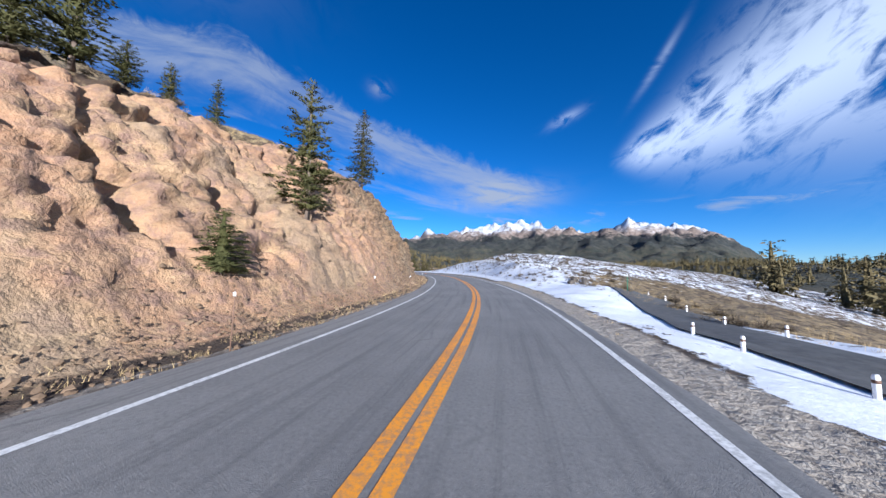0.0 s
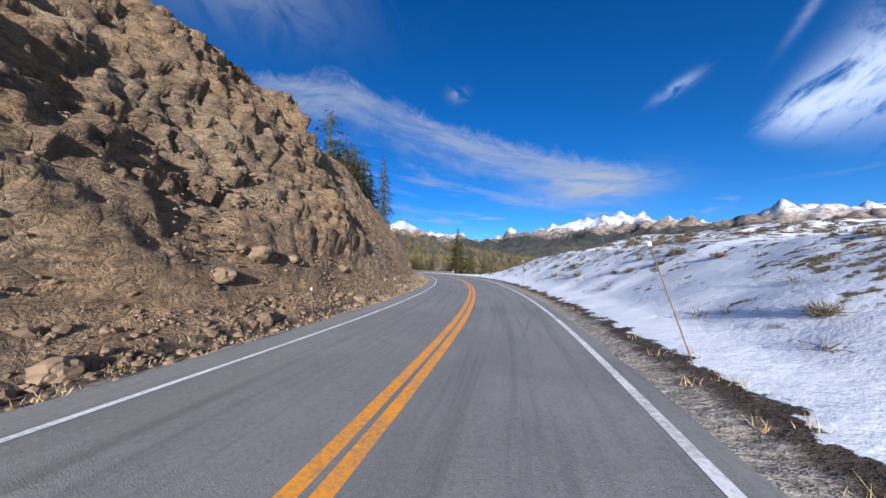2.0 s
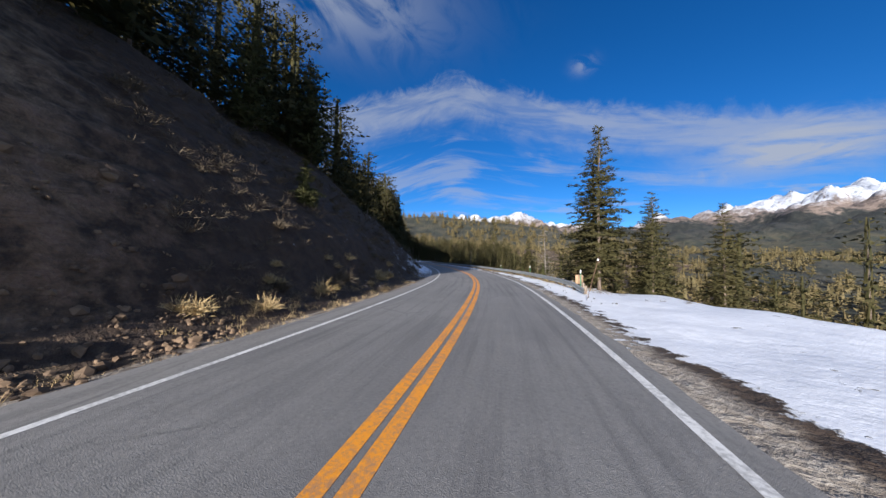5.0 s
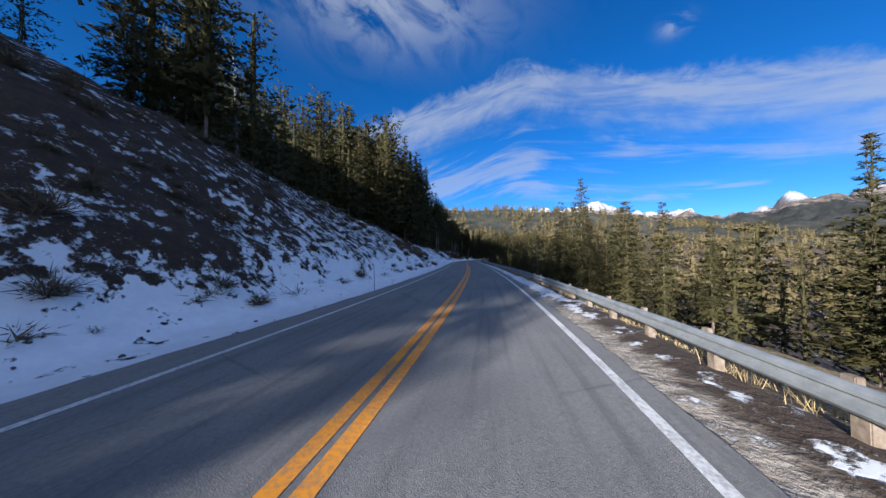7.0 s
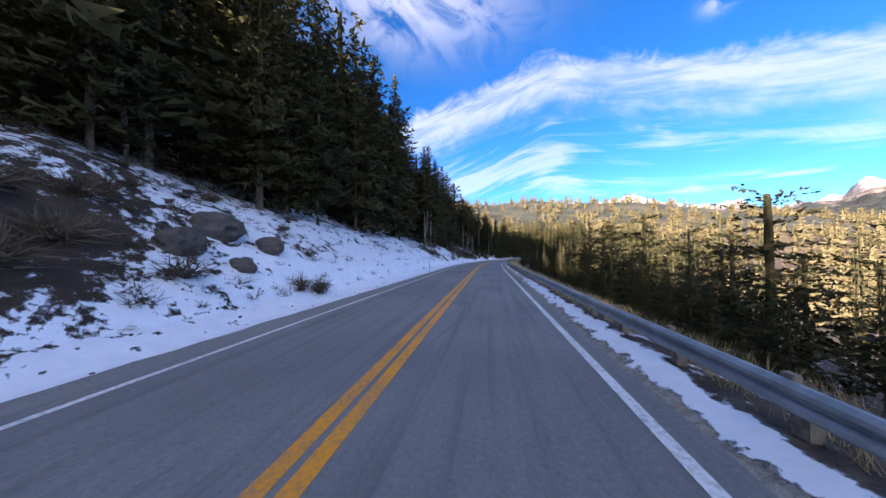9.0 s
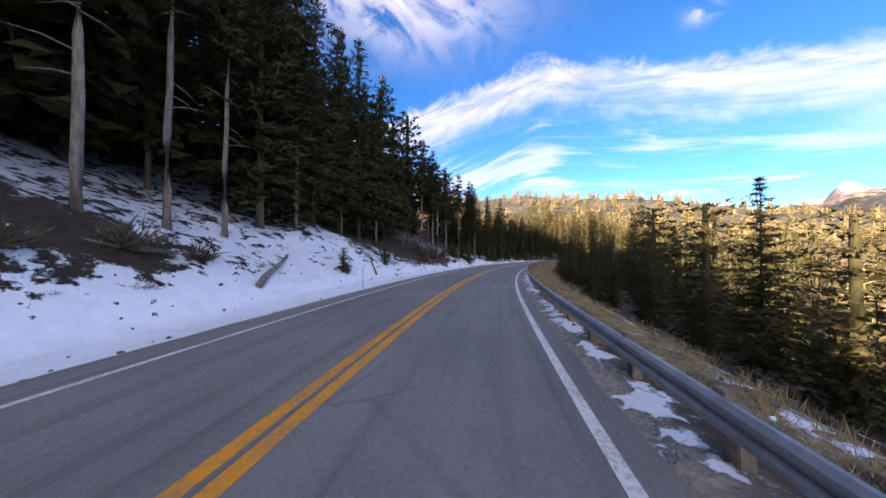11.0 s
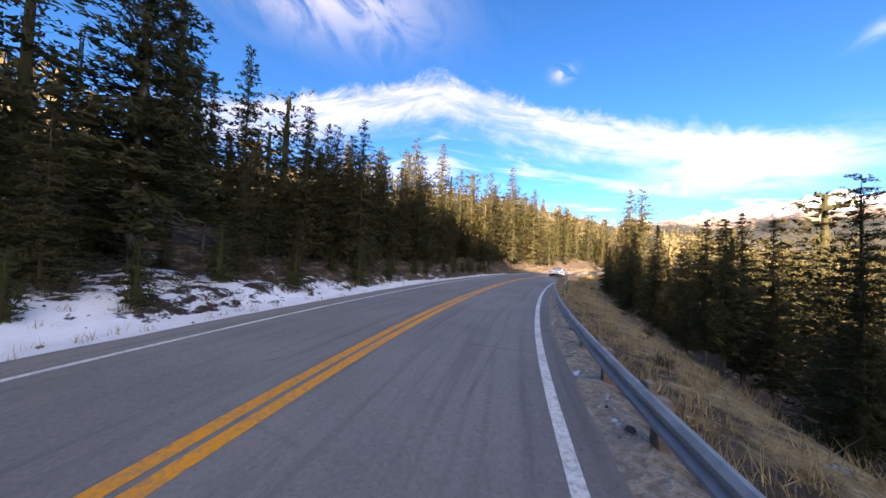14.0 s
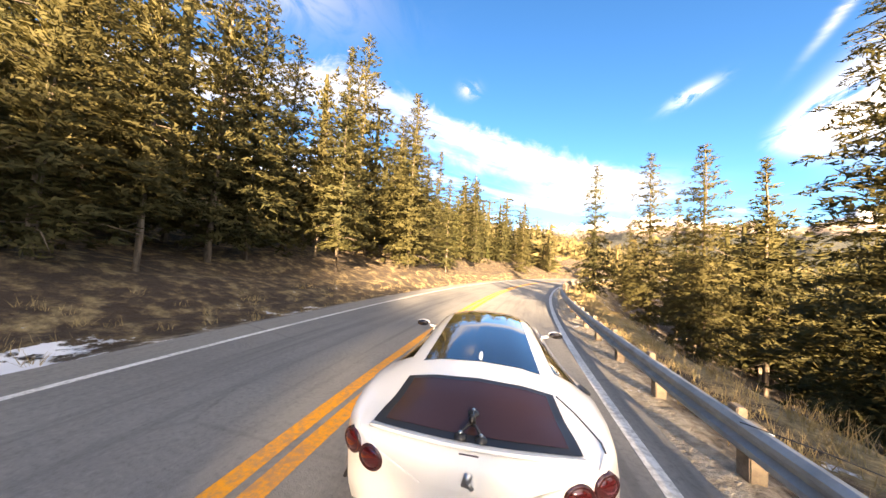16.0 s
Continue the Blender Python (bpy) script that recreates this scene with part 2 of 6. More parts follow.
    h = M.m("ADD", h, M.m("MULTIPLY", bands, M.m("MULTIPLY", M.m("MULTIPLY", M.attr("layered"), M.attr("rock")), 4.0)))
    h = M.m("ADD", h, M.m("MULTIPLY", M.noise(24, 4), 0.06))
    return M.bump(M.m("MULTIPLY", h, M.m("SUBTRACT", 1.0, M.m("MULTIPLY", s, 0.86))), 0.9, 0.26).mat


def mat_asphalt():
    M = Mat("old_asphalt", 0.85)
    n1, n2, n3 = M.noise(0.22, 5, 0.6), M.noise(2.2, 6, 0.7), M.noise(70, 3, 0.6)
    lat = M.attr("lat")
    c = M.mix(M.ramp(n1, 0.35, 0.65), (0.163, 0.158, 0.152), (0.213, 0.206, 0.194))
    c = M.mix(M.m("MULTIPLY", M.ramp(n2, 0.5, 0.75), 0.35), c, (0.101, 0.099, 0.096))
    wheel = M.m("MULTIPLY", M.ramp(M.m("ABSOLUTE", M.m("SUBTRACT", M.m("ABSOLUTE", M.m("SUBTRACT", M.m("ABSOLUTE", lat), 1.85)), 0.85)), 0.55, 0.1), 0.3)
    c = M.mix(wheel, c, (0.202, 0.194, 0.182))
    edge = M.ramp(M.m("ADD", M.m("ABSOLUTE", lat), M.m("MULTIPLY", n2, 0.9)), 4.2, 4.75)
    c = M.mix(M.m("MULTIPLY", edge, 0.5), c, (0.256, 0.240, 0.217))
    c = M.mix(M.m("MULTIPLY", M.ramp(n3, 0.55, 0.72), 0.5), c, (0.263, 0.252, 0.232))
    n4 = M.noise(17, 5, 0.7)
    c = M.mix(M.m("MULTIPLY", M.ramp(n4, 0.50, 0.68), 0.45), c, (0.093, 0.091, 0.087))
    c = M.mix(M.m("MULTIPLY", M.ramp(n4, 0.48, 0.34), 0.35), c, (0.279, 0.267, 0.248))
    # streaks along the lanes, sealed cracks and stains
    cmb = M.nt.nodes.new("ShaderNodeCombineXYZ")
    M.link(M.m("MULTIPLY", lat, 3.2), cmb.inputs[0]), M.link(M.m("MULTIPLY", M.attr("along"), 0.10), cmb.inputs[1])
    st = M.nt.nodes.new("ShaderNodeTexNoise")
    st.inputs["Scale"].default_value, st.inputs["Detail"].default_value, st.inputs["Roughness"].default_value = 1.0, 6, 0.65
    M.link(cmb.outputs[0], st.inputs["Vector"])
    c = M.mix(M.m("MULTIPLY", M.ramp(st.outputs["Fac"], 0.48, 0.68), 0.5), c, (0.089, 0.086, 0.086))
    c = M.mix(M.m("MULTIPLY", M.ramp(st.outputs["Fac"], 0.47, 0.30), 0.35), c, (0.240, 0.232, 0.217))
    crack = M.cells(0.22, stretch=(1, 1, 1)).outputs["Distance"]
    line = M.m("MULTIPLY", M.ramp(M.m("ADD", crack, M.m("MULTIPLY", M.noise(3, 3), 0.02)), 0.022, 0.010), M.ramp(n1, 0.5, 0.6))
    c = M.mix(M.m("MULTIPLY", line, 0.35), c, (0.047, 0.047, 0.047))
    M.color(c)
    return M.bump(M.m("ADD", n3, M.m("MULTIPLY", n2, 0.4)), 0.6, 0.012).mat


def mat_paint(name, col):
    M = Mat(name, 0.7)
    w = M.ramp(M.m("ADD", M.noise(14, 5, 0.7), M.m("MULTIPLY", M.noise(1.2, 3), 0.5)), 0.62, 0.95)
    M.color(M.mix(M.m("MULTIPLY", w, 0.6), col, (0.16, 0.155, 0.145)))
    return M.bump(M.noise(70, 3), 0.4, 0.006).mat


def mat_foliage(name, dark, light, warm, thin=0.0):
    M = Mat(name, 0.75)
    isl = M.geo.outputs["Random Per Island"]
    c = M.mix(M.ramp(M.noise(0.9, 4, 0.6), 0.35, 0.65), dark, light)
    c = M.mix(M.m("MULTIPLY", isl, 0.30), c, warm)
    c = M.mix(M.m("MULTIPLY", M.info.outputs["Random"], 0.30), c, warm)
    M.color(c)
    M.bsdf.inputs["Specular IOR Level"].default_value = 0.2
    if thin:                                # light passes through the needles
        tr, mx = M.nt.nodes.new("ShaderNodeBsdfTranslucent"), M.nt.nodes.new("ShaderNodeMixShader")
        M.link(c, tr.inputs["Color"])
        mx.inputs[0].default_value = thin
        M.link(M.bsdf.outputs[0], mx.inputs[1]), M.link(tr.outputs[0], mx.inputs[2])
        M.link(mx.outputs[0], M.nt.nodes["Material Output"].inputs["Surface"])
    return M.mat


def mat_bark(name, a, b):
    M = Mat(name, 0.9)
    n = M.noise(7, 5, 0.65, stretch=(1, 1, 0.25))
    M.color(M.mix(M.ramp(n, 0.3, 0.7), a, b))
    return M.bump(n, 0.8, 0.04).mat


def mat_plain(name, a, b, rough=0.6, metal=0.0, scale=6.0, bump=0.0):
    M = Mat(name, rough, metal)
    n = M.noise(scale, 5, 0.65)
    M.color(M.mix(M.ramp(n, 0.3, 0.7), a, b))
    if bump:
        M.bump(n, 0.6, bump)
    return M.mat


def mat_far():
    M = Mat("far_mountainside", 0.95)
    z = M.nt.nodes.new("ShaderNodeSeparateXYZ")
    M.link(M.geo.outputs["Position"], z.inputs[0])
    n1, n2 = M.noise(0.006, 6, 0.65), M.noise(0.03, 6, 0.7)
    wood = M.mix(M.ramp(n2, 0.4, 0.62), (0.022, 0.027, 0.019), (0.060, 0.054, 0.033))
    wood = M.mix(M.ramp(z.outputs[2], 90.0, 190.0), wood, M.mix(M.ramp(n2, 0.42, 0.6), (0.012, 0.016, 0.015), (0.036, 0.036, 0.030)))
    bare = M.mix(M.ramp(n2, 0.35, 0.65), (0.13, 0.10, 0.085), (0.26, 0.20, 0.16))
    hz = M.m("ADD", z.outputs[2], M.m("MULTIPLY", M.m("SUBTRACT", n1, 0.5), 260.0))
    hz = M.m("ADD", hz, M.m("MULTIPLY", M.m("SUBTRACT", n2, 0.5), 200.0))
    c = M.mix(M.ramp(hz, 250.0, 330.0), wood, bare)
    steep = M.nt.nodes.new("ShaderNodeSeparateXYZ")
    M.link(M.geo.outputs["Normal"], steep.inputs[0])
    lie = M.ramp(M.m("ADD", steep.outputs[2], M.m("MULTIPLY", M.m("SUBTRACT", M.noise(0.045, 6, 0.7, stretch=(1, 1, .35)), 0.5), 0.9)), 0.66, 0.84)
    c = M.mix(M.m("MULTIPLY", M.ramp(hz, 340.0, 480.0), M.m("ADD", 0.12, M.m("MULTIPLY", lie, 0.88))), c, (0.60, 0.63, 0.68))
    M.color(c)
    return M.bump(n2, 1.0, 14.0).mat


GROUND, ASPHALT = mat_ground(), mat_asphalt()
WHITE_PAINT, YELLOW_PAINT = mat_paint("worn_white_paint", (0.74, 0.73, 0.70)), mat_paint("worn_yellow_paint", (0.80, 0.305, 0.012))
SPRUCE = mat_foliage("spruce_needles", (0.024, 0.031, 0.013), (0.062, 0.060, 0.022), (0.125, 0.094, 0.034), 0.3)
PINE = mat_foliage("pine_needles", (0.035, 0.045, 0.016), (0.08, 0.085, 0.028), (0.13, 0.11, 0.04), 0.3)
FAR_WOOD = mat_foliage("far_needles", (0.035, 0.04, 0.018), (0.09, 0.08, 0.032), (0.20, 0.14, 0.065))
BARK = mat_bark("conifer_bark", (0.07, 0.048, 0.034), (0.20, 0.155, 0.12))
PALE_BARK = mat_bark("pale_bark", (0.13, 0.10, 0.075), (0.29, 0.24, 0.19))
GREY_WOOD = mat_bark("dead_grey_wood", (0.10, 0.085, 0.07), (0.27, 0.24, 0.21))
STEEL = mat_plain("weathered_galvanised_steel", (0.23, 0.25, 0.258), (0.35, 0.37, 0.378), 0.55, 0.4, 3.0)
TIMBER = mat_plain("weathered_post_timber", (0.14, 0.105, 0.075), (0.26, 0.21, 0.16), 0.85, 0, 9.0, 0.01)
FARMAT = mat_far()

LANE = mat_plain("dark_asphalt", (0.055, 0.055, 0.055), (0.10, 0.098, 0.094), 0.85, 0, 3.0, 0.01)
STONE = mat_foliage("tan_rock", (0.07, 0.047, 0.031), (0.16, 0.110, 0.068), (0.30, 0.21, 0.135))
SAGE = mat_foliage("sagebrush_twigs", (0.05, 0.038, 0.026), (0.10, 0.075, 0.05), (0.17, 0.135, 0.085))
DRY = mat_foliage("dry_grass", (0.28, 0.20, 0.09), (0.42, 0.31, 0.15), (0.50, 0.38, 0.20))
GREEN_PLASTIC = mat_plain("green_plastic", (0.008, 0.12, 0.065), (0.012, 0.17, 0.09), 0.5)
WHITE_SHEET = mat_plain("white_reflector", (0.75, 0.75, 0.74), (0.85, 0.85, 0.84), 0.4)
BROWN_STEEL = mat_plain("rusty_brown_steel", (0.10, 0.055, 0.035), (0.17, 0.10, 0.065), 0.8, 0, 12.0)
SIGN_WOOD = mat_plain("plain_board", (0.30, 0.19, 0.10), (0.40, 0.27, 0.16), 0.8, 0, 9.0)
DARK_STONE = mat_plain("dark_wet_rock", (0.045, 0.038, 0.032), (0.10, 0.085, 0.07), 0.8, 0, 3.0, 0.03)
# ---- the plan: the road's middle line, and places given as metres along it (s) and to its right (lat) ----
MIDDLE = [
    (-1.2, 0.3), (1.1, 10.8), (2.5, 21.6), (2.9, 32.4), (2.7, 43.1), (1.9, 53.9), (0.2, 64.6), (-2.3, 75.1), (-5.6, 85.4),
    (-9.6, 95.4), (-14.2, 105.2), (-19.4, 114.6), (-25.2, 123.7), (-31.8, 132.3), (-39.0, 140.3), (-46.6, 148.0), (-54.4, 155.4),
    (-62.4, 162.7), (-70.5, 169.9), (-78.7, 176.9), (-86.9, 183.9), (-95.1, 190.9), (-103.3, 198.0), (-111.3, 205.2),
    (-119.0, 212.8), (-126.2, 220.9), (-132.8, 229.4), (-138.8, 238.4), (-144.0, 247.8), (-148.4, 257.7), (-151.6, 268.0),
    (-153.9, 278.6), (-155.2, 289.3),
]


def middle_line():
    """The middle line every half metre: s, x, y and heading (left of +y)."""
    pts = [Vector(p) for p in MIDDLE]
    a, head = pts[0].copy(), radians(-16.5)
    back = []
    for i in range(9):                      # the bend goes on behind the start
        a = a - 10.8 * Vector((-math.sin(head), math.cos(head)))
        head -= radians(4.4)
        back.append(a.copy())
    a, head = pts[-1].copy(), radians(4.0)
    ahead = []
    for i in range(32):                     # and ahead of the end it bends away to the right
        a = a + 10.8 * Vector((-math.sin(head), math.cos(head)))
        head -= radians(4.6 if i < 7 else 0.4)
        ahead.append(a.copy())
    pts = back[::-1] + pts + ahead
    out = []
    for i in range(1, len(pts) - 2):
        p0, p1, p2, p3 = pts[i - 1:i + 3]
        for k in range(22):
            u = k / 22
            out.append(0.5 * (2 * p1 + (p2 - p0) * u + (2 * p0 - 5 * p1 + 4 * p2 - p3) * u * u + (3 * p1 - p0 - 3 * p2 + p3) * u ** 3))
    P = np.array([tuple(p) for p in out])
    for _ in range(6):
        P[1:-1] = 0.25 * P[:-2] + 0.5 * P[1:-1] + 0.25 * P[2:]
    d = np.gradient(P, axis=0)
    s = np.concatenate([[0], np.cumsum(np.hypot(*np.diff(P, axis=0).T))])
    k0 = np.hypot(P[:, 0] - MIDDLE[0][0], P[:, 1] - MIDDLE[0][1]).argmin()
    return s - s[k0], P[:, 0], P[:, 1], np.unwrap(np.arctan2(-d[:, 0], d[:, 1]))


LINE_S, LINE_X, LINE_Y, LINE_H = middle_line()
S_MIN, S_MAX = LINE_S[0], LINE_S[-1]


def at(s, lat):
    """The plan's x and y (arrays or numbers) at s and lat, and the heading there."""
    h = np.interp(s, LINE_S, LINE_H)
    return np.interp(s, LINE_S, LINE_X) + np.cos(h) * lat, np.interp(s, LINE_S, LINE_Y) + np.sin(h) * lat, h


def where(x, y):
    """s and lat of a place."""
    k = np.hypot(LINE_X - x, LINE_Y - y).argmin()
    h = LINE_H[k]
    dx, dy = x - LINE_X[k], y - LINE_Y[k]
    return LINE_S[k] - dx * math.sin(h) + dy * math.cos(h), dx * math.cos(h) + dy * math.sin(h)


def table(s, rows, col):
    return np.interp(s, [r[0] for r in rows], [r[col] for r in rows])


# left bank: s, height of the cut, its width, slope above it
# slopes from s 115 to 285 are raised behind the trees to shade the road
LEFT = [(-90, 8, 9.4, .3), (-30, 8, 9.4, .3), (0, 9.2, 9.4, .3), (10, 10, 9.4, .32), (16, 11, 9.4, .32), (30, 13, 9.4, .34), (46, 15, 9.4, .36), (60, 15, 9.2, .4),
        (90, 14.5, 9.5, .45), (115, 12.5, 11.5, .6), (140, 12.2, 12, .64), (165, 9.5, 10.5, .54), (185, 7.3, 9, .44), (200, 6.0, 8, .46), (215, 4.6, 6, .46), (250, 3.2, 4.2, .46),
        (285, 2.3, 4.5, .40), (305, 1.2, 5, .24), (345, 1.0, 5, .2), (380, 2.0, 6, .24), (700, 2.2, 9, .2)]
# right side: s, heights at lat 7, 12, 25, 45 and 130
RIGHT = [(-90, -.3, -.5, -4.5, -11, -30), (0, -.2, -.4, -4.0, -10, -30), (16, -.15, -.35, -2.5, -7.0, -26), (30, .1, .4, -.6, -5, -24), (40, .25, 1.5, 1.0, -3, -20),
         (50, .4, 2.7, 3.2, 0, -14), (65, .5, 3.5, 5.2, 3.5, -6), (80, .5, 3.7, 6.2, 6, 0), (95, .3, 2.2, 4.0, 3.5, -4), (108, .1, .4, 0, -4.0, -16),
         (128, -.1, -.7, -5.0, -11, -26), (150, -.3, -1.3, -6.0, -13, -30),
         (185, -.35, -2.8, -8.5, -15, -30), (250, -.3, -3.2, -9.0, -15, -30), (330, -.3, -3.0, -8.5, -14, -28), (700, -.6, -3, -8, -13, -25)]
EDGE_L, EDGE_R = 4.9, 4.05        # where the asphalt ends


RAIL_LAT = [(121, 6.1), (137, 6.0), (150, 5.3), (175, 5.0), (190, 4.8), (243, 4.5), (300, 4.45), (345, 4.3), (600, 4.4)]


def rail_lat(s):
    return float(np.interp(s, [a for a, b in RAIL_LAT], [b for a, b in RAIL_LAT]))


def bank(s, lat):
    """Height of the ground at s and lat (numbers)."""
    x, y, _ = at(s, lat)
    n = noise.noise(Vector((x * .12, y * .12, 3.0)))
    n2 = noise.noise(Vector((x * .5, y * .5, 7.0)))
    if -EDGE_L <= lat <= EDGE_R:
        return -0.06
    if lat < 0:
        a = -lat
        top, width, slope = (float(table(s, LEFT, i)) for i in (1, 2, 3))
        foot = 6.6 + 0.5 * n
        if a < foot:
            z = -0.06 - 0.10 * math.sin((a - EDGE_L) / (foot - EDGE_L) * math.pi) + 0.05 * n2
            return z
        u = (a - foot) / width
        if u < 1:
            talus = min(u / 0.22, 1.0) * 0.13
            z = top * (talus + (1 - 0.13) * max(0.0, (u - 0.10) / 0.90) ** 0.92)
        else:
            z = top + slope * (a - foot - width) * (1.0 if a < 60 else 60 / a + 0.2)
        return z + min(1.0, (a - foot) / 4) * (n * 1.4 + n2 * 0.35)
    zs = [float(table(s, RIGHT, i)) for i in (1, 2, 3, 4, 5)]
    z = float(np.interp(lat, [EDGE_R, 7, 12, 25, 45, 130], [-0.06, *zs]))
    w = min(1.0, max(0.0, (lat - 5) / 12))
    lump = 0.04 * n2 if lat < 9 else 0.0
    if s > 118:                             # the verge is heaped up under the guardrail
        lump += float(np.interp(s, [118, 126, 215, 235, 700], [0, .24, .22, .14, .10])) * math.exp(-((lat - rail_lat(s) - .1) / .75) ** 2)
    return z + w * (n * 0.9 + n2 * 0.22) + lump


def facet(p, scale, upright, seed):
    """The block of rock at a place: its flat, tilted face (-0.5 to 0.5 or so), how near its joints are, and its rounded bulge."""
    v = Vector((p.x * scale, p.y * scale, p.z * scale * upright))
    d, c = noise.voronoi(v)
    key = c[0] * 9.1 + Vector((seed, seed, seed))
    lean = noise.cell_vector(key * 1.7) - Vector((.5, .5, .5))
    return noise.cell(key) - .5 + 0.75 * lean.dot(v - c[0]), max(0.0, 1 - (d[1] - d[0]) / .16), math.sqrt(max(0.0, 1 - (d[0] / .75) ** 2)) - .7


def cliff_push(x, y, z, layered, quiet):
    """How far the rock face stands proud or back: rounded ribs with fissures, turning into stepped layers and blocks."""
    p = Vector((x, y, z))
    q = p + 0.9 * noise.noise_vector(p * .3) + 0.25 * noise.noise_vector(p * 1.3)
    rib = 1.0 - 2 * abs(noise.noise(Vector((q.x * .2, q.y * .2, q.z * .08 + 5))))
    mass = 1.0 - 2 * abs(noise.noise(Vector((q.x * .11, q.y * .11, q.z * .07 + 1))))
    grain = 0.22 * noise.noise(p * 0.9) + 0.13 * noise.noise(p * 2.6) + 0.07 * noise.noise(p * 5.7)
    # rounded, with upright fissures
    fis = abs(noise.noise(Vector((q.x * .42, q.y * .42, q.z * .16 + 2))))
    fis2 = abs(noise.noise(Vector((q.x * .9 + 9, q.y * .9, q.z * .5))))
    bulge, near_by = noise.voronoi(Vector((q.x * .55, q.y * .55, q.z * .42)))
    soft = (0.35 * (rib - .4) - 1.2 * min(1.0, 1.8 * max(0.0, .15 - fis) / .15) * (0.4 + 0.6 * max(0.0, min(1.0, .5 + 3 * noise.noise(p * .3)))) - 0.40 * max(0.0, .10 - fis2) / .10
            + 0.22 * (0.55 - bulge[0]) + grain)
    fine = max(.6, min(1.0, 1.0 - (y - 52) / 60))
    # layered, with ledges and broken blocks that each have their own flat face
    tilt = q.z + 0.16 * q.y - 0.10 * q.x
    beds = math.tanh(6 * noise.noise(Vector((q.x * .10, q.y * .10, tilt * .75))))
    thin = math.tanh(5 * noise.noise(Vector((q.x * .35, q.y * .35, tilt * 2.4 + 4))))
    lay = Vector((q.x, q.y, tilt))
    big, gap_a, lump_a = facet(lay, .36, 1.5, 3.0)
    mid, gap_b, lump_b = facet(lay, .95, 1.8, 7.0)
    bit, gap_c, lump_c = facet(lay, 2.3, 1.8, 11.0)
    bed = tilt * .55 + 1.5 * noise.noise(Vector((q.x * .13, q.y * .13, tilt * .2)))
    ledge = (bed - math.floor(bed)) - .5
    bed = tilt * 1.7 + 1.6 * noise.noise(Vector((q.x * .3, q.y * .3, tilt * .5 + 7)))
    ledge2 = (bed - math.floor(bed)) - .5
    rough = (0.85 * (mass - .35) + fine * (0.20 * beds + 0.10 * thin + 0.20 * big + 0.15 * mid + 0.10 * bit + 0.36 * ledge + 0.15 * ledge2
                                           + 0.42 * lump_a + 0.30 * lump_b + 0.14 * lump_c + .5 * grain)
             - 0.26 * gap_a - 0.16 * gap_b - 0.06 * gap_c)
    soft += 0.22 * mid + 0.10 * bit - 0.10 * gap_b
    return soft * quiet * (1 - layered) + rough * layered


def layered_at(s):
    return float(np.interp(s, [22, 44, 96, 112], [0, 1, 1, .3]))


def mesh_np(name, V, F, smooth=False):
    """A mesh from arrays of places and of triangles or quads."""
    me = bpy.data.meshes.new(name)
    V, F = np.asarray(V, np.float32), np.asarray(F, np.int32)
    k = F.shape[1]
    me.vertices.add(len(V)), me.loops.add(F.size), me.polygons.add(len(F))
    me.vertices.foreach_set("co", V.ravel())
    me.loops.foreach_set("vertex_index", F.ravel())
    me.polygons.foreach_set("loop_start", np.arange(0, F.size, k, dtype=np.int32))
    me.polygons.foreach_set("use_smooth", np.full(len(F), smooth))
    me.update(calc_edges=True)
    return me


def grid_faces(rows, cols):
    i = np.arange(rows - 1)[:, None] * cols + np.arange(cols - 1)[None]
    return np.stack([i, i + 1, i + cols + 1, i + cols], -1).reshape(-1, 4)


def put_attr(me, name, values):
    me.attributes.new(name, "FLOAT", "POINT").data.foreach_set("value", np.asarray(values, np.float32))


def steps(*spans):
    """Numbers from spans (start, end, step), joined."""
    return np.unique(np.round(np.concatenate([np.arange(a, b, c) for a, b, c in spans]), 3))


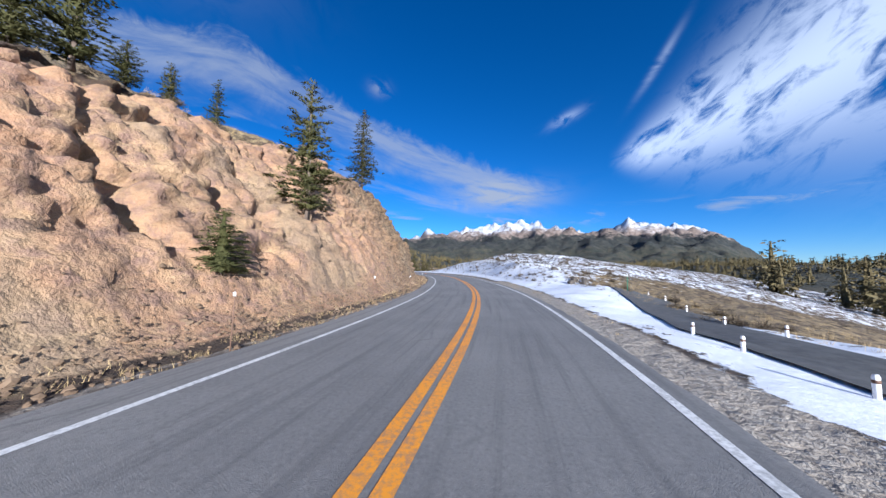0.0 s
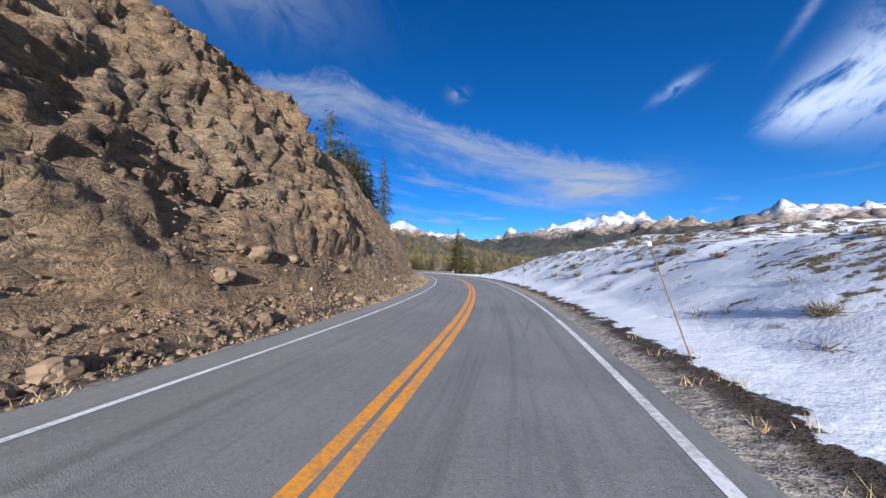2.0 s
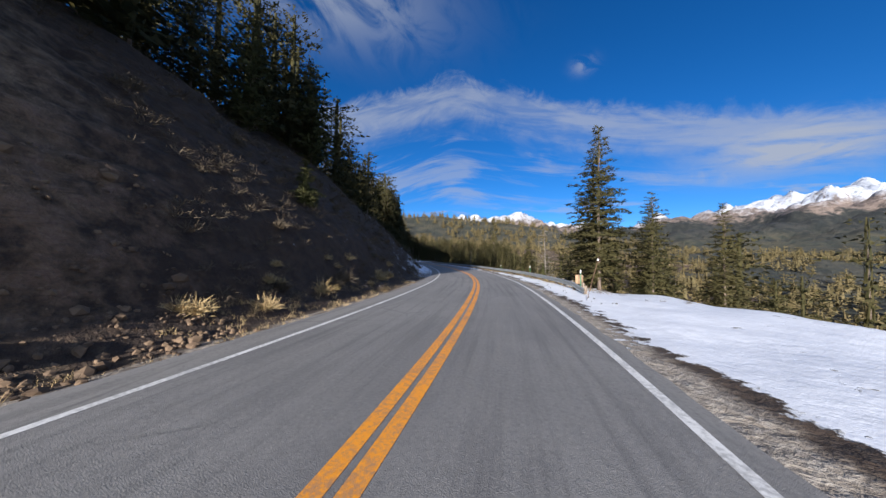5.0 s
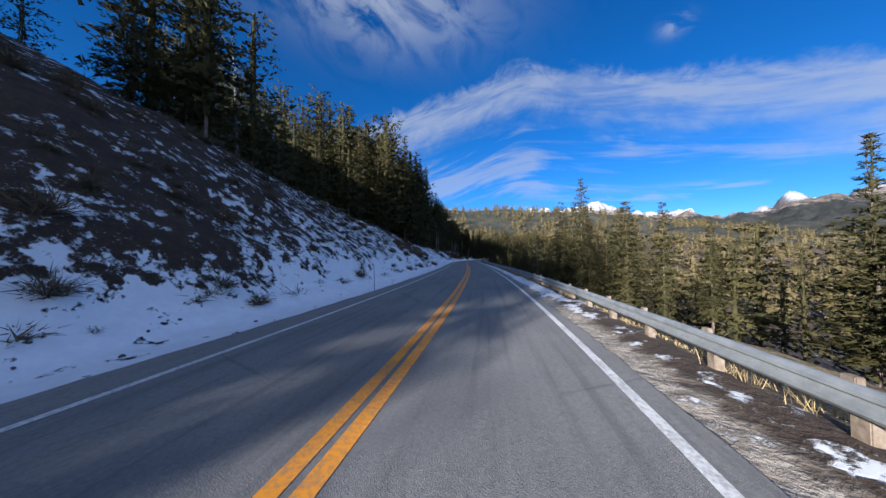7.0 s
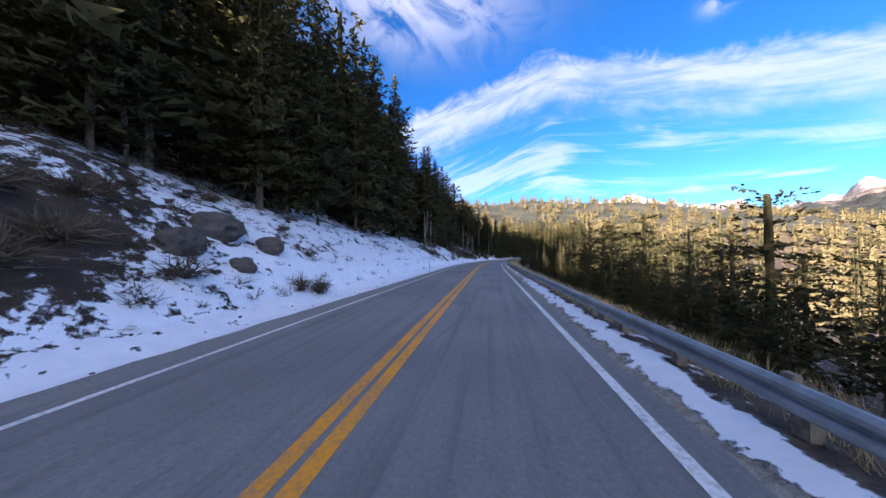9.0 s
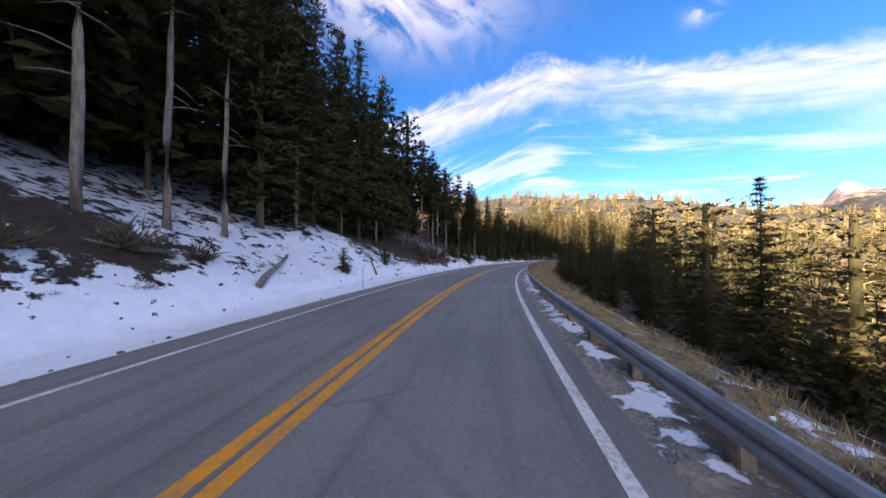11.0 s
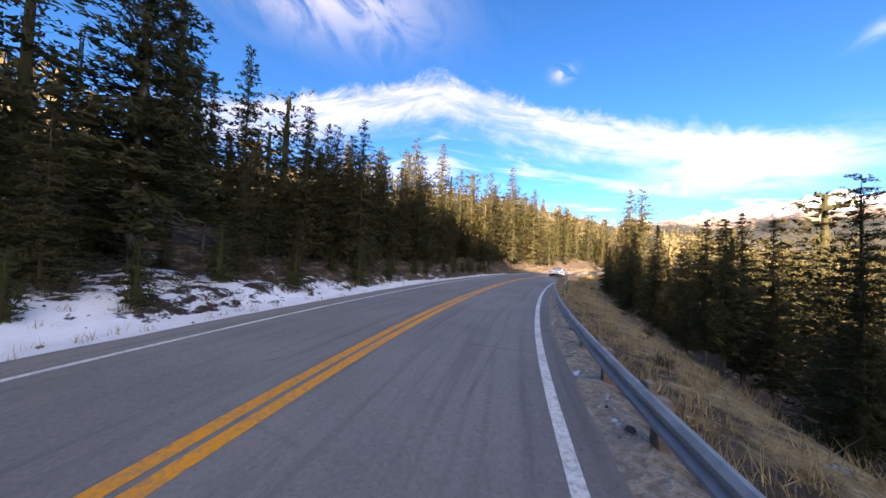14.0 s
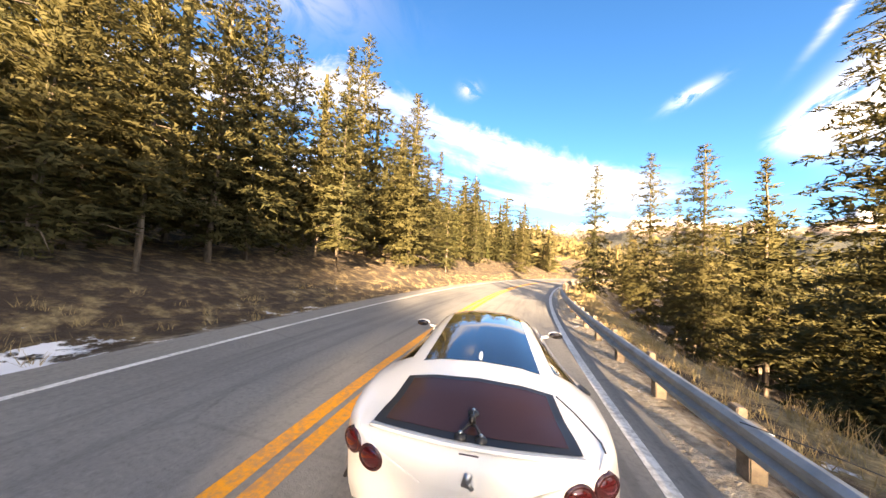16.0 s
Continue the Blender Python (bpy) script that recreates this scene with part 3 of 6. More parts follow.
def cover(s, lat, z):
    """How much snow, rock and dry grass lie at a place."""
    if lat < 0:
        a = -lat
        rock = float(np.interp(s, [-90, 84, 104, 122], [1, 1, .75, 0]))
        if a < 6.4:
            rock *= 0.3
        elif s > 28:
            rock *= float(np.interp(a, [6.4, 7.0, 9.2], [.5, .8, 1]))
        width = float(table(s, LEFT, 2))
        if a > 6.6 + width * 1.05:
            rock *= 0.15
        snow = float(np.interp(s, [-90, 100, 118, 135, 150, 165, 190, 250, 330, 420], [0, 0, .12, .20, .30, .44, .60, .66, .56, .48]))
        if s > 185:
            snow += float(np.interp(a, [5, 8, 14, 25], [.30, .12, -.08, -.1]))
        elif s > 120:
            snow += float(np.interp(a, [5, 6.5, 9, 14], [.45, .45, .06, -.06])) * min(1, max(.15, (s - 128) / 26))
        if s > 262:
            snow -= min(.06, (s - 262) / 60) * (1.0 if a > 9 else 0.0)
        if s > 300:
            snow -= min(.5, (s - 300) / 90) * (1.0 if a > 6.4 or s > 352 else 0.0)
        snow -= .55 * math.exp(-((s - 200.0) / 3.6) ** 2 - ((a - 10.2) / 2.6) ** 2)      # bare earth on the bank
        snow -= .34 * math.exp(-((s - 275.0) / 11) ** 2) * min(1.0, max(0.0, (a - 7.2) / 1.2))
        snow -= .5 * math.exp(-((s - 279.0) / 4.5) ** 2 - ((a - 9.8) / 2.4) ** 2)
        snow -= .45 * math.exp(-((s - 247.5) / 4.0) ** 2 - ((a - 9.6) / 1.8) ** 2)
        grass = float(np.interp(a, [5, 7, 9, 14, 18], [.45, .35, .1, .1, .55])) if s < 110 else .18
        if s > 280:
            grass = .45
        return snow, rock, grass, (.5 if a < 5.6 else 0.0)
    rock = 0.05
    if s < 40:
        snow = float(np.interp(lat, [4.6, 5.2, 6.0, 9, 12, 14, 20, 40], [.1, .12, .75, .85, .6, .12, .05, .1]))
        t = min(1, max(0, (s - 24) / 14))
        snow = snow * (1 - t) + t * float(np.interp(lat, [4.6, 5.4, 6.0, 12, 18, 40], [.1, .15, .85, .75, .35, .2]))
    elif s < 112:
        snow = float(np.interp(lat, [4.6, 5.0, 5.5, 8, 12, 20, 60], [.1, .3, .92, .74, .58, .50, .46]))
    elif s < 215:
        r = float(np.interp(s, [121, 137, 150, 175, 190, 243], [6.1, 6.0, 5.3, 5.0, 4.8, 4.5]))
        b = min(1.0, max(0.0, (172 - s) / 14))             # gravel and grey slush before the snow
        snow = float(np.interp(lat, [4.15, 4.35 + .3 * b, 4.5 + .7 * b, r - .28, r - .05, r + .8, 8, 14], [.2, .95 - .6 * b, .95 - .3 * b, .95, .35, .3, .3, .2]))
        snow = max(snow, .9 * min(1.0, max(0.0, (144 - s) / 18)) * float(np.interp(lat, [4.6, 5.5, 11, 17], [.3, 1, .9, .4])))
    elif s < 285:
        snow = float(np.interp(lat, [4.1, 4.2, 4.5, 4.9, 8, 14], [.3, .66, .62, .3, .34, .3]))
    else:
        snow = float(np.interp(lat, [4.4, 4.8, 5.6, 8, 14], [.28, .28, .2, .25, .25]))
    grass = float(np.interp(lat, [4.4, 5.2, 6.5, 12, 30], [.1, .3, .75, .6, .5] if s < 180 else [.1, .3, .66, .3, .2]))
    gravel = float(np.interp(lat, [4.0, 5.2, 6.2], [1, .8, 0])) if s < 40 else float(np.interp(lat, [4.0, 4.7, 5.3], [.8, .5, 0]))
    return snow, rock, grass, gravel


def build_ground():
    S = steps((S_MIN + 1, -30, 2), (-30, -8, .4), (-8, 18, .25), (18, 84, .155), (84, 104, .25), (104, 116, .4), (116, 345, .7), (345, S_MAX - 1, 3.0))
    left = -steps((EDGE_L, 6.6, .34), (6.6, 17.4, .125), (17.4, 40, 1.0), (40, 131, 6.5))[::-1]
    right = steps((EDGE_R, 13, .4), (13, 46, 1.3), (46, 131, 6.5))
    L = np.concatenate([left, [-2.0, 2.0], right])
    SS, LL = np.meshgrid(S, L, indexing="ij")
    X, Y, Hd = at(SS, LL)
    Z = np.empty_like(X)
    A = np.zeros((5,) + X.shape)
    for i in range(len(S)):
        for j in range(len(L)):
            s, lat = float(S[i]), float(L[j])
            z = bank(s, lat)
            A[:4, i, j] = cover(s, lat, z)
            A[4, i, j] = layered_at(s)
            if s < 128 and -30 < lat < -6.0:
                w = float(np.interp(-lat, [6.0, 7.6, 9.4, 17, 24, 30], [0, .12, 1, 1, .35, 0])) * float(np.interp(s, [-90, 96, 126], [1, 1, .15]))
                d = cliff_push(X[i, j], Y[i, j], z, float(np.interp(s, [9, 24, 40], [0, .7, 1])), float(np.interp(s, [7, 14, 22], [1, .75, .8]))) * w
                d *= float(np.interp(s, [63.5, 68, 84, 92], [1, .45, .45, .8]))          # smoother past the spur
                # a spur of rock stands out before the last stretch of the cut
                d += w * float(np.interp(s, [51, 58, 63.6, 64.5, 70, 76], [0, .75, 1.05, -.4, -.35, 0])) * float(np.interp(z, [2.6, 4.2], [0, 1]))
                X[i, j] += math.cos(Hd[i, j]) * d * 0.85
                Y[i, j] += math.sin(Hd[i, j]) * d * 0.85
                z += d * 0.5
            Z[i, j] = z
    face = (SS < 118) & (LL < -6.8) & (LL > -30)                     # weather the broken rock a little
    for G in (X, Y, Z):
        soft = G.copy()
        soft[1:-1, 1:-1] = .72 * G[1:-1, 1:-1] + .07 * (G[:-2, 1:-1] + G[2:, 1:-1] + G[1:-1, :-2] + G[1:-1, 2:])
        G[:] = np.where(face, soft, G)
    me = mesh_np("ground", np.stack([X, Y, Z], -1).reshape(-1, 3), grid_faces(len(S), len(L))[:, ::-1], True)
    for n, a in zip(("snow", "rock", "grass", "gravel", "layered"), A):
        put_attr(me, n, a.ravel())
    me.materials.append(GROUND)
    return tagged(new("ground", me), "rocky hillside with snow patches beside a mountain road", "ground", kind="structure")


def strip(name, s0, s1, l0, l1, z, material, step=1.0, crown=0.0, cols=2, label="", category="road", parent=None):
    """A band of the road from s0 to s1 between two distances from its middle."""
    S = np.arange(s0, s1 + step * .5, step)
    L = np.linspace(l0, l1, cols)
    SS, LL = np.meshgrid(S, L, indexing="ij")
    X, Y, _ = at(SS, LL)
    Z = np.full_like(X, z) - crown * np.abs(LL)
    me = mesh_np(name, np.stack([X, Y, Z], -1).reshape(-1, 3), grid_faces(len(S), cols)[:, ::-1])
    put_attr(me, "lat", LL.ravel())
    me.materials.append(material)
    ob = new(name, me)
    if parent:
        ob.parent = parent
        return ob
    return tagged(ob, label, category, kind="structure")


def build_road():
    S = np.arange(S_MIN + 1, S_MAX - 1, 0.6)
    nl = 12
    V, A = [], []
    for s in S:
        x0, y0, _ = at(s, 0.0)
        wob = lambda k: 0.10 * noise.noise(Vector((s * .9, k, 0))) + 0.06 * noise.noise(Vector((s * 3.1, k, 5)))
        lats = list(np.linspace(-EDGE_L - wob(1), EDGE_R + wob(2), nl))
        lats = [lats[0]] + lats + [lats[-1]]
        for j, l in enumerate(lats):
            x, y, _ = at(s, l)
            V.append((x, y, -0.14 if j in (0, nl + 1) else 0.0 - 0.004 * abs(l)))
            A.append(l)
    me = mesh_np("road", V, grid_faces(len(S), nl + 2)[:, ::-1])
    put_attr(me, "lat", A), put_attr(me, "along", np.repeat(S, nl + 2))
    me.materials.append(ASPHALT)
    road = tagged(new("road", me), "worn grey asphalt mountain road with two lanes", "road", kind="structure")
    a, b = S_MIN + 3, S_MAX - 3
    for name, l0, l1, mt in (("edge_line", -3.92, -3.78, WHITE_PAINT), ("edge_line", 3.52, 3.68, WHITE_PAINT),
                             ("centre_line", -0.245, -0.04, YELLOW_PAINT), ("centre_line", 0.05, 0.255, YELLOW_PAINT)):
        strip(name, a, b, l0, l1, 0.006, mt, 0.8, 0.004, parent=road)
    return road


ground = build_ground()
road = build_road()


# ---- far ground: the valley, wooded hills and the snowy range ----
def far_height(x, y):
    cx, cy = -60.0, 150.0
    dx, dy = x - cx, y - cy
    d, az = math.hypot(dx, dy), math.degrees(math.atan2(-dx, dy))
    n = noise.fractal(Vector((x * .0016, y * .0016, 1.0)), 1.0, 2.1, 6)
    n2 = noise.fractal(Vector((x * .007, y * .007, 4.0)), 1.0, 2.1, 4)
    valley = -34.0
    # wooded hill beyond the valley, higher ahead and to the left of the way
    hill = float(np.interp(az, [-180, -110, -75, -58, -45, -25, -5, 8, 20, 40, 62, 85, 120, 180], [10, 8, 14, 16, 10, 6, 22, 50, 80, 108, 118, 104, 70, 10]))
    z = valley + (hill - valley) * float(np.interp(d, [170, 260, 520, 760, 1000], [0, .12, .86, 1.0, .85]))
    far = float(np.interp(az, [-180, -100, -70, -52, -47, -42, -36, -29, -22, -11, -3, 4, 9, 14, 19, 26, 45, 80, 120, 180],
                          [30, 20, 5, 60, 270, 380, 430, 430, 470, 480, 400, 290, 270, 320, 390, 420, 300, 220, 160, 40]))
    z += .92 * far * float(np.interp(d, [1400, 3000, 3700, 4600], [0, .75, 1.0, .8])) * (1.0 + 0.32 * n)
    z += n2 * float(np.interp(d, [150, 600, 3000], [4, 12, 60])) * (0.3 + 0.7 * min(1.0, far / 300))
    peak, amp = 0.0, 1.0
    for k, f in enumerate((.0011, .0024, .0052, .011)):
        peak += amp * (0.42 - abs(noise.noise(Vector((x * f + 3.1 * k, y * f, 2.0 + k)))) * 1.6)
        amp *= .55
    z += peak * float(np.interp(d, [1500, 2900, 3700], [0, 55, 80])) * min(1.0, far / 300)
    rid = 1.0 - abs(noise.noise(Vector((x * .0022, y * .0022, 9.0)))) * 2 + 0.8 * (0.5 - abs(noise.noise(Vector((x * .006, y * .006, 3.0)))) * 2)
    z += rid * float(np.interp(d, [900, 2600, 4000], [0, 50, 75])) * min(1.0, far / 300)
    return z


def build_far():
    R = np.concatenate([[0.5], np.arange(12, 240, 12), np.geomspace(240, 4700, 130)])
    T = np.radians(steps((0, 110, .5), (110, 280, 2.0), (280, 360, .4)))
    RR, TT = np.meshgrid(R, np.append(T, T[0]), indexing="ij")
    X, Y = -60 - np.sin(TT) * RR, 150 + np.cos(TT) * RR
    Z = np.vectorize(far_height)(X, Y)
    near = RR < 225
    Z = np.where(near, np.minimum(Z, -40.0), Z)
    me = mesh_np("far_ground", np.stack([X, Y, Z], -1).reshape(-1, 3), grid_faces(len(R), len(T) + 1), True)
    me.materials.append(FARMAT)
    return tagged(new("far_ground", me), "wooded valley hills under a far snow-capped mountain range", "mountains", kind="structure")


far_ground = build_far()


def build_side_lane():
    """The old lane that leaves the road to the right."""
    S = np.arange(-60, 31, 1.0)
    l0, l1 = np.interp(S, [-60, 12, 30], [7.7, 7.7, 13.5]), np.interp(S, [-60, 12, 30], [10.3, 10.4, 17.0])
    V, A = [], []
    for s, a, b in zip(S, l0, l1):
        for l in np.linspace(a, b, 5):
            x, y, _ = at(s, l)
            V.append((x, y, bank(float(s), float(l)) + .07))
            A.append(l - (a + b) / 2)
    me = mesh_np("side_lane", V, grid_faces(len(S), 5)[:, ::-1])
    put_attr(me, "lat", A)
    me.materials.append(LANE)
    return tagged(new("side_lane", me), "narrow dark asphalt lane beside the snowy verge", "road", kind="structure")


build_side_lane()
# ---- conifers ----
def crown_arrays(rnd, height, radius, low, whorls, per, tufts, blades, size, shape=0.85, droop=0.25, gap=0.12, wide=0.17, core=0.2):
    """Triangles of a conifer's crown: whorls of drooping branches, each a row of tufts of blades."""
    C, D, A = [], [], []
    for i in range(whorls):
        t = (i + rnd.uniform(-.3, .3)) / whorls
        t = min(max(t, 0.0), 0.995)
        z = low + (height - low) * t
        gapz = (height - low) / whorls
        reach = radius * (1 - t) ** shape * (0.55 + 0.45 * min(1, t / 0.12)) + 0.12
        reach *= rnd.uniform(.78, 1.2)
        n = max(3, int(per * (0.5 + 0.5 * (1 - t)) + rnd.random()))
        a0 = rnd.uniform(0, 6.28)
        for k in range(n):
            if rnd.random() < gap:
                continue
            az = a0 + 6.28 * k / n + rnd.uniform(-.3, .3)
            length = reach * rnd.uniform(0.6, 1.12)
            m = max(2, int(tufts * length / radius + 0.5))
            lift = rnd.uniform(-.1, .15) + 0.45 * t
            jog = rnd.uniform(-.55, .55) * gapz
            for q in range(m):
                u = (q + 0.7) / m
                rr = length * u
                side = rnd.gauss(0, 0.16) * length * (0.35 + 0.65 * u) * 0.8
                dz = lift * rr - droop * rr * u + rnd.gauss(0, .06) * size
                C.append((math.cos(az) * rr - math.sin(az) * side, math.sin(az) * rr + math.cos(az) * side, z + dz + jog))
                D.append((math.cos(az), math.sin(az), lift - droop * u))
                A.append(size * rnd.uniform(.7, 1.3) * (0.65 + 0.35 * (1 - t)))
    C, D, A = np.array(C), np.array(D), np.array(A)
    rs = np.random.RandomState(rnd.randrange(10 ** 6))
    n = len(C)
    V = []
    for b in range(blades):
        way = D * rs.uniform(.5, 1.1, (n, 1)) + rs.normal(0, .42, (n, 3)) * (1, 1, .8)
        way /= np.linalg.norm(way, axis=1, keepdims=True)
        side = np.cross(way, rs.normal(0, 1, (n, 3)))
        side /= np.linalg.norm(side, axis=1, keepdims=True)
        w = A[:, None] * wide
        M = C + rs.normal(0, .42, (n, 3)) * A[:, None] * (1, 1, .6)
        back = M - way * A[:, None] * 0.5
        V.append(np.stack([back + side * w, back - side * w, M + way * A[:, None] * 0.72], 1))
    if core:                                # the dark mass of twigs inside
        k, rows = 9, 7
        ring = []
        for i in range(rows + 1):
            t = i / rows
            r = core * radius * (1 - t) ** shape * (0.35 if i == 0 else 1) + 0.01
            ring.append([(math.cos(6.2832 * j / k) * r * rs.uniform(.7, 1.25), math.sin(6.2832 * j / k) * r * rs.uniform(.7, 1.25), low + (height - low) * t * .97 - rs.uniform(0, .3) * size) for j in range(k)])
        ring = np.array(ring)
        for i in range(rows):
            a, b = ring[i], ring[i + 1]
            a2, b2 = np.roll(a, -1, 0), np.roll(b, -1, 0)
            V += [np.stack([a, a2, b2], 1), np.stack([a, b2, b], 1)]
    V = np.concatenate(V).reshape(-1, 3)
    return V, np.arange(len(V)).reshape(-1, 3)


def tube(bm, pts, radii, sides=7):
    """A tapered tube along points."""
    rings = []
    for i, (p, r) in enumerate(zip(pts, radii)):
        p = Vector(p)
        way = (Vector(pts[min(i + 1, len(pts) - 1)]) - Vector(pts[max(i - 1, 0)])).normalized()
        q = way.to_track_quat("Z", "Y")
        rings.append([bm.verts.new(p + q @ Vector((math.cos(6.2832 * k / sides) * r, math.sin(6.2832 * k / sides) * r, 0))) for k in range(sides)])
    for a, b in zip(rings, rings[1:]):
        for k in range(sides):
            bm.faces.new((a[k], a[(k + 1) % sides], b[(k + 1) % sides], b[k]))
    bm.faces.new(rings[0][::-1]), bm.faces.new(rings[-1])


def part(name, bm, material, parent, label="", smooth=True):
    me = bpy.data.meshes.new(name)
    bm.normal_update()
    bm.to_mesh(me)
    bm.free()
    for p in me.polygons:
        p.use_smooth = smooth
    me.materials.append(material)
    ob = new(name, me)
    ob.parent = parent
    if label:
        ob["label"] = label
    return ob


def trunk_bm(rnd, height, r0, limbs=0, low=0.1, lean=0.01, limb_len=0.8):
    bm = bmesh.new()
    k = 9
    pts = [(rnd.gauss(0, lean) * height * i / k * .5, rnd.gauss(0, lean) * height * i / k * .5, -0.5 + (height + .4) * i / k) for i in range(k + 1)]
    tube(bm, pts, [max(0.012, r0 * (1.25 if i == 0 else 1) * (1 - i / k) ** 0.8) for i in range(k + 1)], 8)
    for i in range(limbs):
        z = height * rnd.uniform(low, .97)
        az = rnd.uniform(0, 6.28)
        ln = limb_len * (1 - z / height) ** .6 * rnd.uniform(.5, 1.3) + .2
        d = Vector((math.cos(az), math.sin(az), rnd.uniform(-.35, .25)))
        p = Vector((0, 0, z))
        tube(bm, [p, p + d * ln * .5, p + d * ln + Vector((0, 0, -.15 * ln))], [.035, .022, .006], 4)
    return bm


def soft_normals(V, seed, up=.35):
    """Turns each blade to face outwards and gives it the normal of the crown's mass, so that the needles shade as one soft body."""
    T = V.reshape(-1, 3, 3).copy()
    c = T.mean(1)
    out = c * (1, 1, 0)
    out /= np.linalg.norm(out, axis=1, keepdims=True) + 1e-6
    out[:, 2] += up
    g = np.cross(T[:, 1] - T[:, 0], T[:, 2] - T[:, 0])
    flip = (g * out).sum(1) < 0
    T[flip] = T[flip][:, ::-1]
    g[flip] *= -1
    g /= np.linalg.norm(g, axis=1, keepdims=True) + 1e-9
    n = out + .45 * g + np.random.RandomState(seed).normal(0, .15, out.shape)
    n /= np.linalg.norm(n, axis=1, keepdims=True)
    return T.reshape(-1, 3), np.repeat(n, 3, axis=0)


def conifer(name, seed, height, radius, low, label, material=SPRUCE, whorls=30, per=8, tufts=7, blades=5, size=.5, bark=BARK, r0=.17, limbs=14, **kw):
    """One conifer: an empty at its foot with a trunk and a crown."""
    rnd = random.Random(seed)
    tree = tagged(new(name), label, "tree")
    part("trunk", trunk_bm(rnd, height, r0, limbs, max(.05, low / height * .5), limb_len=radius * .6), bark, tree)
    V, F = crown_arrays(rnd, height, radius, low, whorls, per, tufts, blades, size, **kw)
    V, N = soft_normals(V, rnd.randrange(10 ** 6))
    me = mesh_np("crown", V, F, True)
    me.normals_split_custom_set(N.tolist())
    me.materials.append(material)
    crown = new("crown", me)
    crown.parent = tree
    return tree


FULL, THIN, ROUND, POLE, SMALL = "full", "thin", "round", "pole", "small"
SPRUCE_LABEL, FIR_LABEL = "dense dark green spruce tree on the hillside", "slender ragged fir tree with short branches"
PINE_LABEL, POLE_LABEL = "bushy olive-green pine tree on the rocky bank", "tall lodgepole pine with a bare pale trunk"
YOUNG_LABEL = "young green spruce at the roadside"
near = dict(whorls=36, per=10, tufts=11, blades=11, size=.30, wide=.16, core=.035)
PROTOS = {
    (FULL, 1): [conifer("spruce_tree", 1, 18, 4.1, 1.0, SPRUCE_LABEL, shape=.72, **near), conifer("spruce_tree", 2, 18, 3.5, 1.6, SPRUCE_LABEL, gap=.2, shape=.65, **near),
                conifer("spruce_tree", 3, 18, 4.5, 0.8, SPRUCE_LABEL, droop=.4, shape=.75, **near), conifer("spruce_tree", 4, 18, 3.9, 1.2, SPRUCE_LABEL, shape=.55, gap=.16, **near)],
    (THIN, 1): [conifer("fir_tree", 11, 18, 2.7, 2.0, FIR_LABEL, gap=.25, **near), conifer("fir_tree", 12, 18, 2.3, 3.2, FIR_LABEL, gap=.35, **near)],
    (ROUND, 1): [conifer("pine_tree", 21, 12, 2.7, 1.0, PINE_LABEL, PINE, whorls=22, per=10, tufts=13, blades=9, size=.26, wide=.2, shape=.5, droop=.05, core=.03),
                 conifer("pine_tree", 22, 12, 2.3, .9, PINE_LABEL, PINE, whorls=22, per=9, tufts=12, blades=9, size=.26, wide=.2, shape=.45, droop=.0, core=.03, gap=.25)],
    (POLE, 1): [conifer("lodgepole_pine", 31, 18, 2.1, 7.5, POLE_LABEL, whorls=24, per=9, tufts=9, blades=8, size=.32, wide=.2, shape=.55, bark=PALE_BARK, r0=.17, gap=.25, core=.03),
                conifer("lodgepole_pine", 32, 18, 1.8, 9.5, POLE_LABEL, whorls=20, per=9, tufts=8, blades=8, size=.32, wide=.2, shape=.5, bark=PALE_BARK, r0=.15, gap=.3, core=.03)],
    (SMALL, 1): [conifer("young_spruce", 41, 3, 1.0, .12, YOUNG_LABEL, PINE, whorls=14, per=9, tufts=10, blades=8, size=.16, wide=.16, limbs=0, r0=.05),
                 conifer("young_spruce", 42, 3, .8, .1, YOUNG_LABEL, PINE, whorls=14, per=8, tufts=9, blades=8, size=.16, wide=.16, limbs=0, r0=.05)],
}
FIRST_HEIGHT = {FULL: 18, THIN: 18, ROUND: 12, POLE: 18, SMALL: 3}
PLANTED = []
BACK = []                                   # trees deep in the wood, joined into one mesh
BACK_SHAPES = {FULL: [crown_arrays(random.Random(q), 1.0, r / 18, .06, 16, 7, 6, 3, .037, wide=.3, core=.06, gap=g, shape=h)[0] for q, r, g, h in ((5, 4.0, .12, .72), (6, 3.5, .2, .65), (7, 4.0, .12, .58))],
               THIN: [crown_arrays(random.Random(q), 1.0, r / 18, .14, 15, 6, 6, 3, .037, wide=.3, core=.06, gap=.3)[0] for q, r in ((13, 2.2), (14, 1.8))]}
BACK_SHAPES[ROUND] = BACK_SHAPES[FULL]
BACK_SHAPES[POLE] = [crown_arrays(random.Random(15), 1.0, 2.0 / 18, .45, 10, 6, 6, 3, .037, wide=.3, core=.06, gap=.25, shape=.6)[0]]


COARSER = {}


def coarser(me):
    """A crown with half the blades, each larger, for trees farther in."""
    if me.name not in COARSER:
        V = np.empty(len(me.vertices) * 3, np.float32)
        me.vertices.foreach_get("co", V)
        T = V.reshape(-1, 3, 3)[::2]
        c = T.mean(1, keepdims=True)
        V, N = soft_normals((c + (T - c) * 1.4).reshape(-1, 3), 3)
        less = mesh_np("crown", V, np.arange(len(V)).reshape(-1, 3), True)
        less.normals_split_custom_set(N.tolist())
        less.materials.append(me.materials[0])
        COARSER[me.name] = less
    return COARSER[me.name]


